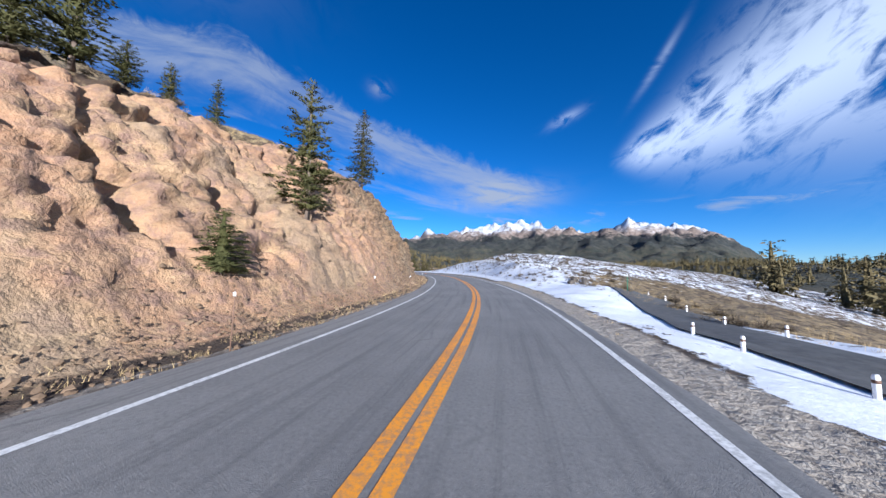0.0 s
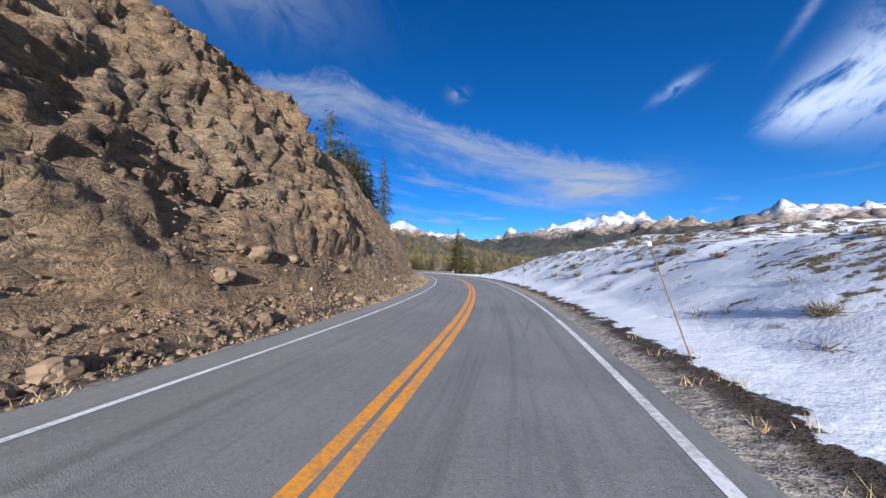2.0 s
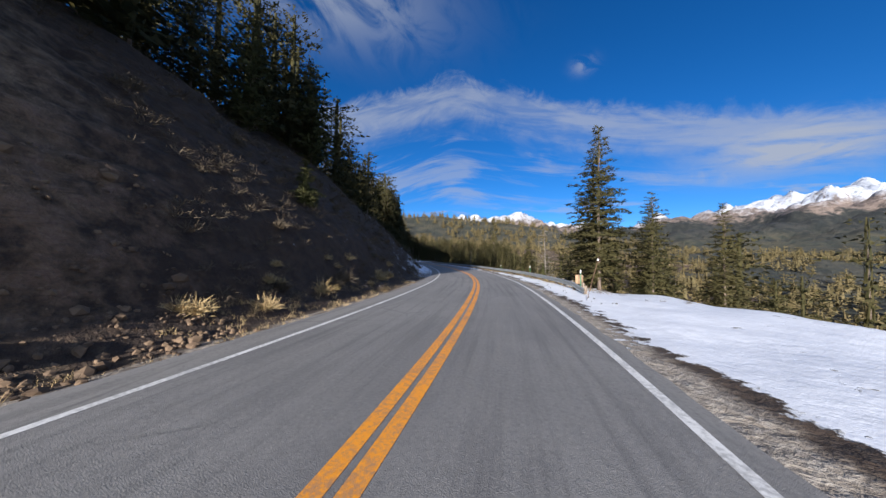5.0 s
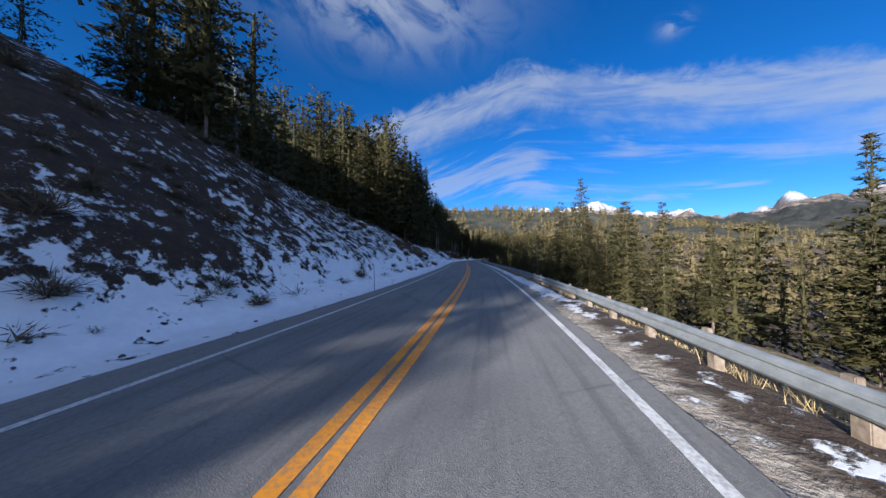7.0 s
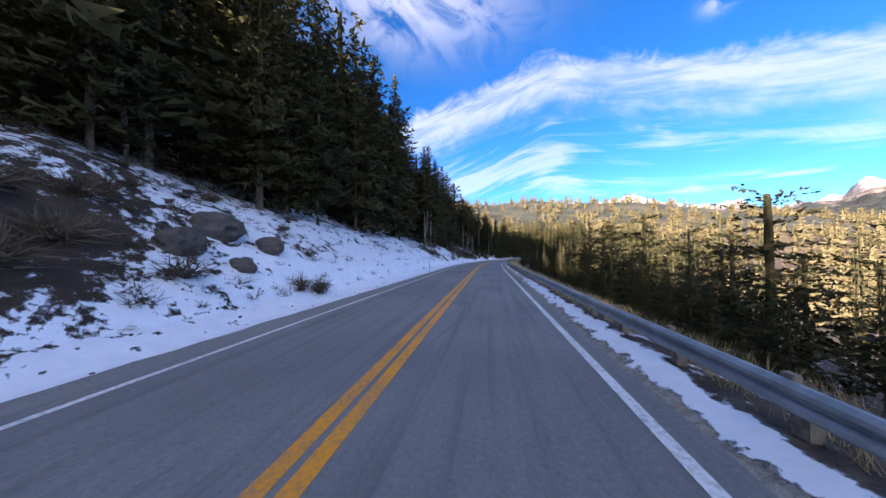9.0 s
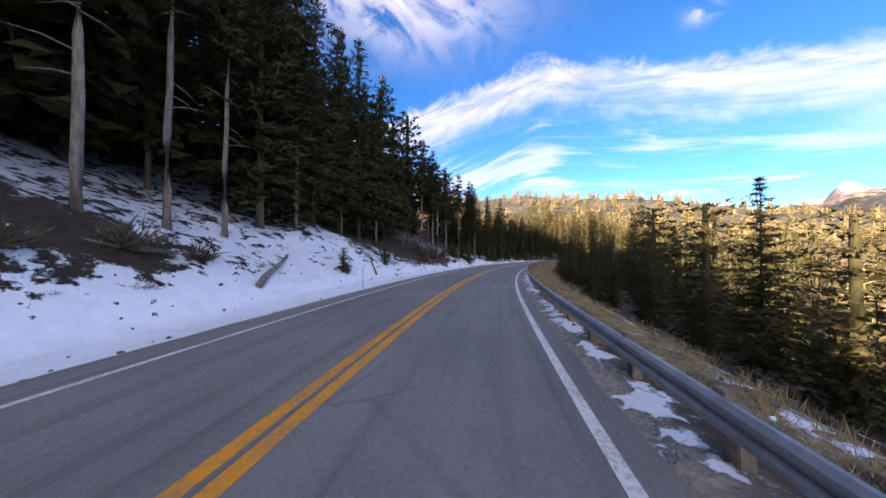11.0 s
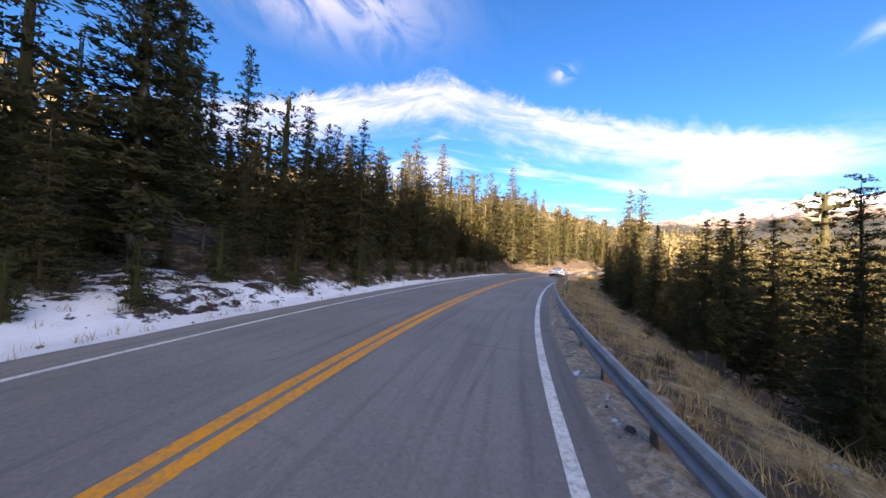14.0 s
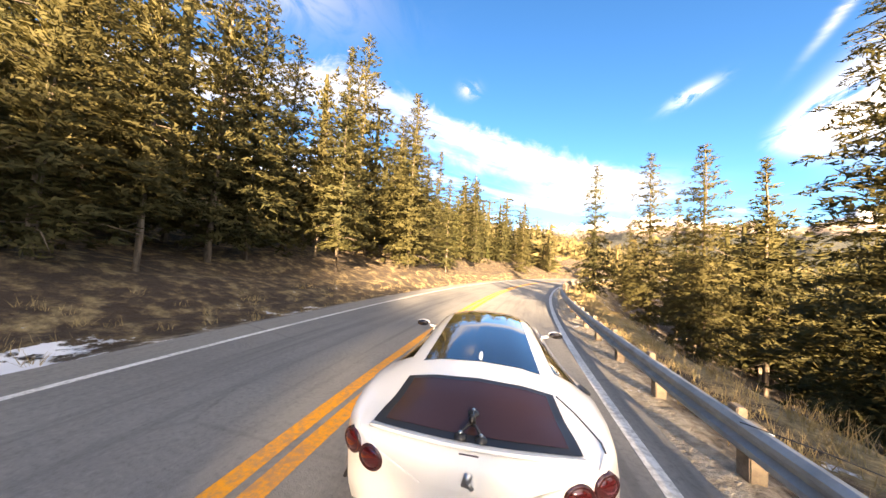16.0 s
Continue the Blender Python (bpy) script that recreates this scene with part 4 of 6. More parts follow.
def plant(kind, x, y, z, height, rnd, group="", wide=1.0):
    """A copy of one of the first trees, with its foot at a place."""
    PLANTED.append((x, y))
    if abs(where(x, y)[1]) > 15.0 and kind != SMALL and group:
        BACK.append((kind, x, y, z, height, wide, rnd.uniform(0, 6.28), rnd.random()))
        return None
    first = rnd.choice(PROTOS[kind, 1])
    k = height / FIRST_HEIGHT[kind]
    tree = copy_thing(first, pose(x, y, z, 0, 0, rnd.uniform(0, 360)))
    if abs(where(x, y)[1]) > 12.4 and kind != SMALL:
        for ob in tree.children:
            if ob.name.startswith("crown"):
                ob.data = coarser(ob.data)
    tree.scale = (k * wide, k * wide, k)
    if group:
        tree["group"] = group
    return tree


def plant_at(kind, s, lat, height, rnd, group="", wide=1.0):
    x, y, _ = at(s, lat)
    return plant(kind, float(x), float(y), bank(s, lat) - .1, height, rnd, group, wide)


def plant_top(kind, x, y, top, rnd, group="", wide=1.0, least=3.0):
    """A tree whose top stands at a given height."""
    s, lat = where(x, y)
    z = bank(s, lat) - .1
    return plant(kind, x, y, z, max(least, top - z), rnd, group, wide)

rnd = random.Random(77)
# trees known one by one: kind, x, y, height of the top, how wide
for kind, x, y, top, wide in (
    (FULL, -26.7, 98.7, 27.5, .7), (FULL, -29.0, 97.0, 24.0, .7),
    (FULL, -63.0, 134.4, 23.5, 1.0), (FULL, -88.0, 162.0, 22.0, .9), (FULL, -92.3, 160.6, 26.0, .9), (FULL, -89.3, 164.5, 30.0, .9),
    (FULL, -96.7, 163.1, 32.5, 1.0), (FULL, -102.6, 179.8, 28.0, .9), (FULL, -94.4, 150.3, 30.0, 1.0), (FULL, -93.2, 160.0, 29.6, .9),
    (FULL, -95.9, 172.7, 24.8, .9), (THIN, -151.1, 239.9, 17.2, 1.0), (THIN, -158.9, 240.5, 17.8, 1.0), (THIN, -176.4, 238.8, 26.6, 1.0),
    (THIN, -165.5, 257.2, 19.3, 1.0), (FULL, -177.1, 298.4, 25.2, .8), (FULL, -187.7, 272.8, 22.5, .9), (FULL, -175.3, 286.0, 19.4, .8),
    (FULL, -190.0, 285.4, 23.8, .9), (FULL, -198.0, 290.7, 27.0, .9), (FULL, -172.3, 298.1, 19.0, .8),
    (FULL, -66.4, 197.2, 18.1, .8), (FULL, -49.8, 174.6, 8.0, .9), (FULL, -121.9, 245.9, 9.8, .9), (THIN, -125.1, 250.8, 9.5, 1.0),
    (FULL, -132.9, 273.1, 10.7, .9), (FULL, -144.0, 290.6, 10.4, .8), (FULL, -144.1, 302.3, 10.4, .8), (FULL, -147.3, 325.0, 13.1, .8),
):
    plant_top(kind, x, y, top, rnd, wide=wide)
# and these by the road: kind, s, lat, height, how wide
for kind, s, lat, height, wide in (
    (SMALL, 7.7, -8.1, 2.2, 1.6), (ROUND, 15.8, -10.4, 8.6, 1.25), (ROUND, 8.4, -17.5, 5.5, 1.5), (ROUND, 6.6, -17.8, 4.0, 1.5), (ROUND, 10.5, -17.5, 2.4, 1.5),
    (ROUND, 12.8, -17.5, 2.4, 1.3), (ROUND, 15.9, -17.3, 3.2, 1.0), (FULL, 48.5, -16.5, 13.5, 1.1), (ROUND, 31, -19, 2.4, 1.3), (ROUND, 36, -20, 2.2, 1.3),
    (FULL, 132.1, 11.3, 15.5, 1.15), (FULL, 136.0, 12.8, 15.0, 1.1), (FULL, 130, 14.5, 9.5, 1.0), (FULL, 134, 17, 10.5, 1.0), (FULL, 128, 18, 9, 1.0),
    (SMALL, 121.9, -11.1, 3.0, 1.1), (ROUND, 135.9, -18.3, 11.5, 1.15), (FULL, 137.5, -19.5, 12, 1.1), (ROUND, 126, -19, 10, 1.1), (FULL, 122, -20.5, 12, 1.0),
    (SMALL, 141, 9.2, 2.2, 1.3), (SMALL, 147, 8.6, 1.8, 1.4), (POLE, 248.3, -11.0, 19, 1.0), (POLE, 251.0, -11.3, 20, 1.0), (POLE, 253.4, -11.2, 18, 1.0),
    (POLE, 259, -12, 19, 1.0), (POLE, 282.4, -12.2, 18, 1.0), (POLE, 286.6, -12.4, 18, 1.0), (POLE, 299.5, -11.0, 16.5, 1.0), (POLE, 301.5, -12.2, 16, 1.0),
    (POLE, 296.8, -8.6, 14.6, .9), (SMALL, 291.1, -7.5, 3.4, 1.0), (SMALL, 290.4, -10.2, 2.6, 1.6), (SMALL, 283.7, -9.2, 1.6, 1.2), (SMALL, 292.7, -9.6, 3.6, 1.2), (SMALL, 290.5, -10.8, 3.0, 1.4), (SMALL, 265, -8.0, 1.8, 1.1), (SMALL, 258.3, -7.6, 1.7, 1.0),
    (FULL, 307.8, 10.3, 6.5, 1.3), (FULL, 306.8, 14, 12, 1.0), (FULL, 295.9, 10.5, 6.6, 1.2), (FULL, 193.4, 14.2, 14.5, .8), (FULL, 186, 12.2, 9.0, 1.1), (FULL, 185.5, 14.5, 9.5, 1.0),
    (FULL, 345.3, 10.2, 12.5, .9), (FULL, 347.8, 10.6, 10, 1.0), (FULL, 352.3, 10.2, 11.5, 1.0), (FULL, 358.5, 10.4, 11.5, 1.1), (FULL, 376.5, 10.5, 14, .9), (FULL, 366.7, 10.4, 11, 1.0),
    (FULL, 310, -11.6, 15.5, .9), (FULL, 305, -12.6, 15, .9), (THIN, 314, -10, 16, 1.1), (FULL, 324.6, -12.3, 10.5, 1.0), (FULL, 327.3, -14.2, 12, 1.0), (FULL, 334.9, -16.0, 13.5, 1.0), (FULL, 342.7, -17, 18, .9), (FULL, 371.4, -14, 22, .9),
    (FULL, 359.2, -12.3, 18, .9), (FULL, 354, -10.6, 13, 1.1), (FULL, 364.8, -14.5, 16, .9), (FULL, 378.1, -14.2, 17, .9),
):
    plant_at(kind, s, lat, height, rnd, wide=wide)

# the wood on the left bank: s from, to, lat from, to, how many, kinds, heights, group
for s0, s1, l0, l1, count, kinds, h0, h1, grp in (
    # assumed row along the cut's top, added to shade the rail near s 170
    (88, 108, -21.5, -17.2, 10, (ROUND, FULL, FULL), 7, 11, "trees above the rock cut"),
    (108, 150, -23.5, -18.8, 12, (FULL, ROUND), 11, 16, "trees above the dark slope"),
    (106, 150, -38, -21, 17, (FULL, FULL, ROUND), 9, 15, "trees above the dark slope"),
    # added on the hill above, so that its shade reaches farther over the road
    (100, 175, -70, -36, 14, (FULL, FULL, THIN), 8, 12, "trees above the dark slope"),
    (150, 215, -32, -18, 20, (FULL, ROUND, THIN), 8, 16, "trees above the snowy slope"),
    (206, 262, -38, -12.5, 96, (POLE, FULL, FULL, THIN), 21, 27, "forest on the left bank"),
    # unseen rows deep in the wood, added to shade the road near s 350
    (202, 268, -72, -38, 70, (FULL, FULL, THIN), 18, 25, "forest on the left bank"),
    (260, 285, -38, -12.5, 46, (POLE, FULL, FULL, THIN), 17, 23, "forest on the left bank"),
    (285, 312, -38, -16, 28, (POLE, POLE, THIN), 13, 18, "forest on the left bank"),
    (312, 350, -38, -11, 50, (FULL, THIN, FULL), 9, 14, "forest on the left bank"),
    (272, 306, -18.0, -12.5, 10, (POLE, THIN, POLE), 14, 18, "forest on the left bank"),
    (300, 345, -14.0, -8.6, 20, (SMALL, FULL), 2, 6, "young trees at the wood's edge"),
    (300, 348, -14, -9.2, 14, (FULL, THIN, THIN), 8, 13, "forest on the left bank"),
    (306, 352, -9.6, -7.4, 26, (SMALL,), 1.0, 2.6, "young trees at the wood's edge"),
    (345, 440, -38, -9.5, 78, (FULL, FULL, THIN), 11, 18, "forest round the bend"),
):
    made = tries = 0
    while made < count and tries < 4000:
        tries += 1
        s, lat = rnd.uniform(s0, s1), rnd.uniform(l0, l1)
        x, y, _ = at(s, lat)
        if any((x - a) ** 2 + (y - b) ** 2 < 2.0 ** 2 for a, b in PLANTED):
            continue
        plant_at(rnd.choice(kinds), s, lat, rnd.uniform(h0, h1), rnd, grp, rnd.uniform(.55, .8) if s0 == 285 else rnd.uniform(.8, 1.1))
        made += 1
# the wood below the road on the right, by the heights of the tops
for s0, s1, l0, l1, count, t0, t1 in ((124, 160, 15, 44, 24, -3, 6), (158, 200, 11, 40, 28, -2, 7), (196, 240, 10, 40, 36, -2, 7), (238, 345, 9, 40, 95, -1, 7),
                                      (312, 352, 8.4, 15, 22, 0, 5), (340, 440, 9, 40, 62, 3, 9), (256, 352, 7.9, 12.3, 30, -1, 3.2)):
    made = tries = 0
    while made < count and tries < 4000:
        tries += 1
        s, lat = rnd.uniform(s0, s1), l0 + (l1 - l0) * rnd.random() ** 1.3
        x, y, _ = at(s, lat)
        if any((x - a) ** 2 + (y - b) ** 2 < 2.0 ** 2 for a, b in PLANTED):
            continue
        plant_top(rnd.choice((FULL, THIN, THIN)), float(x), float(y), rnd.uniform(t0, t1) * (1.15 if rnd.random() < .12 else 1), rnd, "trees below the guardrail",
                  rnd.uniform(.85, 1.2), 5.0)
        made += 1
# the first trees stand in the wood too
for i, firsts in enumerate(PROTOS.values()):
    for j, tree in enumerate(firsts):
        s, lat = 384 + 6 * i + 2 * j, -16 - 4 * j
        x, y, _ = at(s, lat)
        tree.location = (float(x), float(y), bank(s, lat) - .1)


def back_wood():
    """The trees deep in the wood as one mesh of crowns and trunks."""
    V, mats, NN = [], [], []
    for kind, x, y, z, h, wide, turn, pick in BACK:
        C = BACK_SHAPES[kind][int(pick * len(BACK_SHAPES[kind]))]
        if abs(where(x, y)[1]) > 27:        # far in, fewer needles
            C = C.reshape(-1, 3, 3)[::2].reshape(-1, 3)
        r0, k = .009, 6
        ring = [(math.cos(6.2832 * j / k) * r0, math.sin(6.2832 * j / k) * r0) for j in range(k)]
        T = []
        for j in range(k):
            (a, b), (c, d) = ring[j], ring[(j + 1) % k]
            T += [(a, b, -.03), (c, d, -.03), (0, 0, .95)]
        A = np.concatenate([C, np.array(T)]) * (h * wide, h * wide, h)
        A, N = soft_normals(A, int(pick * 10 ** 6))
        NN.append(np.stack([N[:, 0] * math.cos(turn) - N[:, 1] * math.sin(turn), N[:, 0] * math.sin(turn) + N[:, 1] * math.cos(turn), N[:, 2]], 1))
        V.append(np.stack([A[:, 0] * math.cos(turn) - A[:, 1] * math.sin(turn) + x, A[:, 0] * math.sin(turn) + A[:, 1] * math.cos(turn) + y, A[:, 2] + z], 1))
        mats.append(np.concatenate([np.zeros(len(C) // 3, np.int32), np.ones(k, np.int32)]))
    V = np.concatenate(V)
    me = mesh_np("back_forest", V, np.arange(len(V)).reshape(-1, 3), True)
    me.normals_split_custom_set(np.concatenate(NN).tolist())
    me.materials.append(SPRUCE), me.materials.append(BARK)
    me.polygons.foreach_set("material_index", np.concatenate(mats))
    return tagged(new("back_forest", me), "deep conifer wood standing behind the roadside trees", "forest", kind="stuff")


back_wood()


def far_wood():
    """The wooded hills: thousands of small conifers in one mesh."""
    rs = np.random.RandomState(5)
    shapes = []
    for k in range(5):
        r = random.Random(k)
        V, F = crown_arrays(r, 1.0, .17, .06, 7, 5, 2, 1, .17, gap=.1, wide=.3, core=0)
        tip = np.array([(.1, 0, .25), (-.05, .087, .25), (-.05, -.087, .25), (0, 0, .98)])
        V = np.concatenate([V, tip[[0, 1, 3, 1, 2, 3, 2, 0, 3]]])
        shapes.append(V)
    out = []
    tries = 0
    while len(out) < 4500 and tries < 60000:
        tries += 1
        d = 150 + 800 * rs.rand() ** 1.1
        az = rs.uniform(-75, 100)
        x, y = -60 - math.sin(math.radians(az)) * d, 150 + math.cos(math.radians(az)) * d
        s, lat = where(x, y)
        if abs(lat) < 125 and S_MIN < s < S_MAX:
            if -46 < lat < 47 and s < 430:
                continue
            z = bank(float(s), float(lat)) - .3
        else:
            z = far_height(x, y) - .5
        dens = noise.noise(Vector((x * .012, y * .012, 2.0)))
        if dens < -0.28:
            continue
        h = rs.uniform(8, 16)
        a = rs.uniform(0, 6.28)
        V = shapes[rs.randint(5)] * (h, h, h)
        out.append(np.stack([V[:, 0] * math.cos(a) - V[:, 1] * math.sin(a) + x, V[:, 0] * math.sin(a) + V[:, 1] * math.cos(a) + y, V[:, 2] + z], 1))
    dense = [crown_arrays(random.Random(60 + k), 1.0, .2, .05, 11, 6, 3, 2, .075, gap=.1, wide=.34, core=.3)[0] for k in range(3)]
    for _ in range(650):                   # the dark wood below the first bend
        x, y = rs.uniform(60, 300), rs.uniform(-90, 170)
        s, lat = where(x, y)
        if lat < 80 or s > 60:
            continue
        z = (bank(float(s), float(lat)) if lat < 125 and s > S_MIN else far_height(x, y)) - .4
        h, a = rs.uniform(9, 16), rs.uniform(0, 6.28)
        V = dense[rs.randint(3)] * (h, h, h)
        out.append(np.stack([V[:, 0] * math.cos(a) - V[:, 1] * math.sin(a) + x, V[:, 0] * math.sin(a) + V[:, 1] * math.cos(a) + y, V[:, 2] + z], 1))
    V = np.concatenate(out)
    me = mesh_np("far_forest", V, np.arange(len(V)).reshape(-1, 3))
    me.materials.append(FAR_WOOD)
    return tagged(new("far_forest", me), "far conifer forest covering the sunlit valley hills", "forest", kind="stuff")


far_wood()

# ---- guardrail ----
W_BEAM = [(-.155, 0), (-.15, .03), (-.105, .075), (-.06, .075), (-.02, .015), (.02, .015), (.06, .075), (.105, .075), (.15, .03), (.155, 0)]


def box(bm, m, sx, sy, sz, bevel=0.0):
    """A box of those half sizes at the pose m, its edges rounded."""
    made = bmesh.ops.create_cube(bm, size=2.0, matrix=m @ Matrix.Diagonal((sx, sy, sz, 1)))["verts"]
    if bevel:
        edges = list({e for v in made for e in v.link_edges})
        bmesh.ops.bevel(bm, geom=edges, offset=bevel, segments=2, affect="EDGES")


def build_guardrail():
    rail = tagged(new("guardrail"), "weathered steel W-beam guardrail on short timber posts", "guardrail")
    post_mesh = block_mesh = None
    s, end = 122.0, 430.0
    while s < end:
        bm = bmesh.new()
        prev = None
        n = 4
        for i in range(n + 1):
            q = s + 3.81 * i / n + (0.04 if i == n else 0)
            x, y, h = at(q, rail_lat(q))
            dip = 0.0 if q > 124 else (124 - q) * .12
            into = Vector((-math.cos(h), -math.sin(h), 0))
            ring = []
            for back in (0, 1):
                pts = W_BEAM if not back else W_BEAM[::-1]
                for zz, dd in pts:
                    ring.append(bm.verts.new(Vector((float(x), float(y), .50 - dip + zz)) + into * (dd - .006 * back)))
            if prev:
                for a in range(len(ring)):
                    b = (a + 1) % len(ring)
                    bm.faces.new((prev[a], prev[b], ring[b], ring[a]))
            prev = ring
        part("beam", bm, STEEL, rail, smooth=False)
        for q in (s + .4, s + 2.305):
            x, y, h = at(q, rail_lat(q) + .17)
            ob_m = Matrix.Translation((float(x), float(y), .14)) @ Matrix.Rotation(float(h), 4, "Z")
            if post_mesh is None:
                bm = bmesh.new()
                box(bm, Matrix.Identity(4), .075, .09, .41, .012)
                post = part("post", bm, TIMBER, rail, smooth=False)
                post_mesh = post.data
                bm = bmesh.new()
                box(bm, Matrix.Identity(4), .045, .07, .15, .01)
                block = part("spacer", bm, TIMBER, rail, smooth=False)
                block_mesh = block.data
            else:
                post, block = new("post", post_mesh), new("spacer", block_mesh)
                post.parent = block.parent = rail
            post.matrix_local = ob_m
            x2, y2, _ = at(q, rail_lat(q) + .05)
            block.matrix_local = Matrix.Translation((float(x2), float(y2), .56)) @ Matrix.Rotation(float(h), 4, "Z")
        s += 3.81
    return rail


build_guardrail()


# ---- markers and poles ----
def marker_post(x, y, z, height, lean=0.0, aside=0.0, turn=0.0):
    """A flexible green marker with a white reflector at its top."""
    m = tagged(new("road_marker"), "green plastic roadside marker with white reflective top", "marker")
    bm = bmesh.new()
    box(bm, Matrix.Translation((0, 0, height * .42)), .03, .011, height * .42, .006)
    part("post", bm, GREEN_PLASTIC, m)
    bm = bmesh.new()
    box(bm, Matrix.Translation((0, 0, height * .92)), .032, .013, height * .08, .006)
    part("reflector", bm, WHITE_SHEET, m, "white reflective sheet")
    m.matrix_basis = pose(x, y, z, 0, 0, turn) @ pose(0, 0, 0, lean, aside, 0)
    return m


def snow_pole(x, y, z, height, lean=(0, 0)):
    """A thin steel delineator stake with a small reflector."""
    m = tagged(new("snow_stake"), "thin rusty steel snow stake at the verge", "stake")
    bm = bmesh.new()
    tube(bm, [(0, 0, -.3), (0, 0, height * .5), (0, 0, height)], [.015, .014, .012], 6)
    part("rod", bm, BROWN_STEEL, m)
    bm = bmesh.new()
    box(bm, Matrix.Translation((0, -.022, height - .12)), .035, .006, .05, .003)
    part("reflector", bm, WHITE_SHEET, m, "small white reflector")
    m.matrix_basis = pose(x, y, z, lean[0], lean[1], 0)
    return m


for s, lat, hgt, lean in ((5.6, -5.3, 1.5, (3, 4)), (14, -5.3, 1.6, (0, 3)), (24, -5.4, 1.4, (2, -3)), (33, -5.4, 1.4, (0, 4)), (42.5, -5.3, 1.5, (3, 0)), (52, -5.5, 1.4, (0, -4)),
                          (62, -5.5, 1.4, (4, 2)), (74, -5.4, 1.5, (0, 0)), (148, -5.3, 1.3, (0, 2)), (165.8, -5.2, 1.5, (2, 0)), (197.3, -5.2, 1.4, (0, 0)), (228, -5.3, 1.4, (0, 3)),
                          (257.3, -5.6, 1.4, (0, 0)), (271.7, -5.5, 1.3, (2, 2)), (49, 5.2, 2.6, (-14, -10)), (71.6, 5.4, 2.5, (0, 1)), (96, 5.4, 2.4, (2, 0)), (120.2, 5.6, 2.2, (0, 14))):
    x, y, _ = at(s, lat)
    snow_pole(float(x), float(y), bank(s, lat), hgt, lean)
for s, lat, hgt, lean, aside in ((25.8, 13.7, 1.7, 0, 0), (127, 7.6, 1.5, 0, 0), (139.8, 7.2, 1.5, 0, 0), (152, 6.6, 1.4, 2, 0), (245, 5.5, .36, -3, 0), (289.3, 5.4, 1.65, 0, 17), (328, 5.0, 1.3, 0, 5), (353.7, 5.1, .34, 6, 8)):
    x, y, h = at(s, lat)
    marker_post(float(x), float(y), bank(s, lat) - .05, hgt, lean, aside, math.degrees(float(h)))


def lane_post(x, y, z):
    m = tagged(new("guide_post"), "short white guide post beside the lane", "post")
    bm = bmesh.new()
    tube(bm, [(0, 0, -.1), (0, 0, .38), (0, 0, .42)], [.05, .05, .035], 8)
    part("post", bm, WHITE_SHEET, m)
    bm = bmesh.new()
    tube(bm, [(0, 0, .27), (0, 0, .33)], [.053, .053], 8)
    part("band", bm, BROWN_STEEL, m, "dark band")
    m.matrix_basis = pose(x, y, z)


for s, lat in ((9.1, 7.5), (11.1, 7.6), (6.5, 7.5), (11.5, 10.7), (14, 10.8), (17.5, 11.8), (22, 13.9), (26.5, 16.0)):
    x, y, _ = at(s, lat)
    lane_post(float(x), float(y), bank(s, lat))


def sign_board():
    """A small board on two legs beyond the rail, seen from its plain back."""
    m = tagged(new("sign_board"), "small plain brown board on two wooden legs", "sign")
    for dx in (-.2, .2):
        bm = bmesh.new()
        box(bm, Matrix.Translation((dx, 0, .35)), .035, .03, .6, .006)
        part("leg", bm, TIMBER, m)
    bm = bmesh.new()
    box(bm, Matrix.Translation((0, -.045, .78)), .3, .015, .36, .03)
    part("board", bm, SIGN_WOOD, m)
    x, y, h = at(128.4, 8.0)
    m.matrix_basis = pose(float(x), float(y), bank(128.4, 8.0), 0, 0, math.degrees(float(h)) + 8)


sign_board()


# ---- dead trees and logs ----
def snag(x, y, z, height, seed, limbs=34, reach=1.6):
    rnd = random.Random(seed)
    m = tagged(new("dead_tree"), "standing grey dead tree with bare broken branches", "tree")
    part("trunk", trunk_bm(rnd, height, .15, 0), GREY_WOOD, m)
    for i in range(limbs):
        zz = height * rnd.uniform(.12, .96)
        az, ln = rnd.uniform(0, 6.28), reach * (1 - zz / height) ** .5 * rnd.uniform(.5, 1.2) + .15
        d = Vector((math.cos(az), math.sin(az), rnd.uniform(-.2, .35)))
        p = Vector((0, 0, zz))
        bm = bmesh.new()
        tube(bm, [p, p + d * ln * .5 + Vector((0, 0, -.05)), p + d * ln + Vector((0, 0, rnd.uniform(-.1, .3) * ln))], [.03, .02, .006], 5)
        part("branch", bm, GREY_WOOD, m)
    m.matrix_basis = pose(x, y, z, rnd.uniform(-3, 3), rnd.uniform(-3, 3), 0)


for s, lat, hgt, seed in ((151.4, 14.0, 9.5, 1), (150.5, -22, 17, 2), (176, -24, 14, 3), (207, -17, 12, 4), (199, 12, 8, 5), (312, -16, 13, 6), (308, 13, 9, 7), (386, 12, 12, 8)):
    x, y, _ = at(s, lat)
    snag(float(x), float(y), bank(s, lat) - .1, hgt, seed, *((64, 2.6) if seed == 1 else ()))


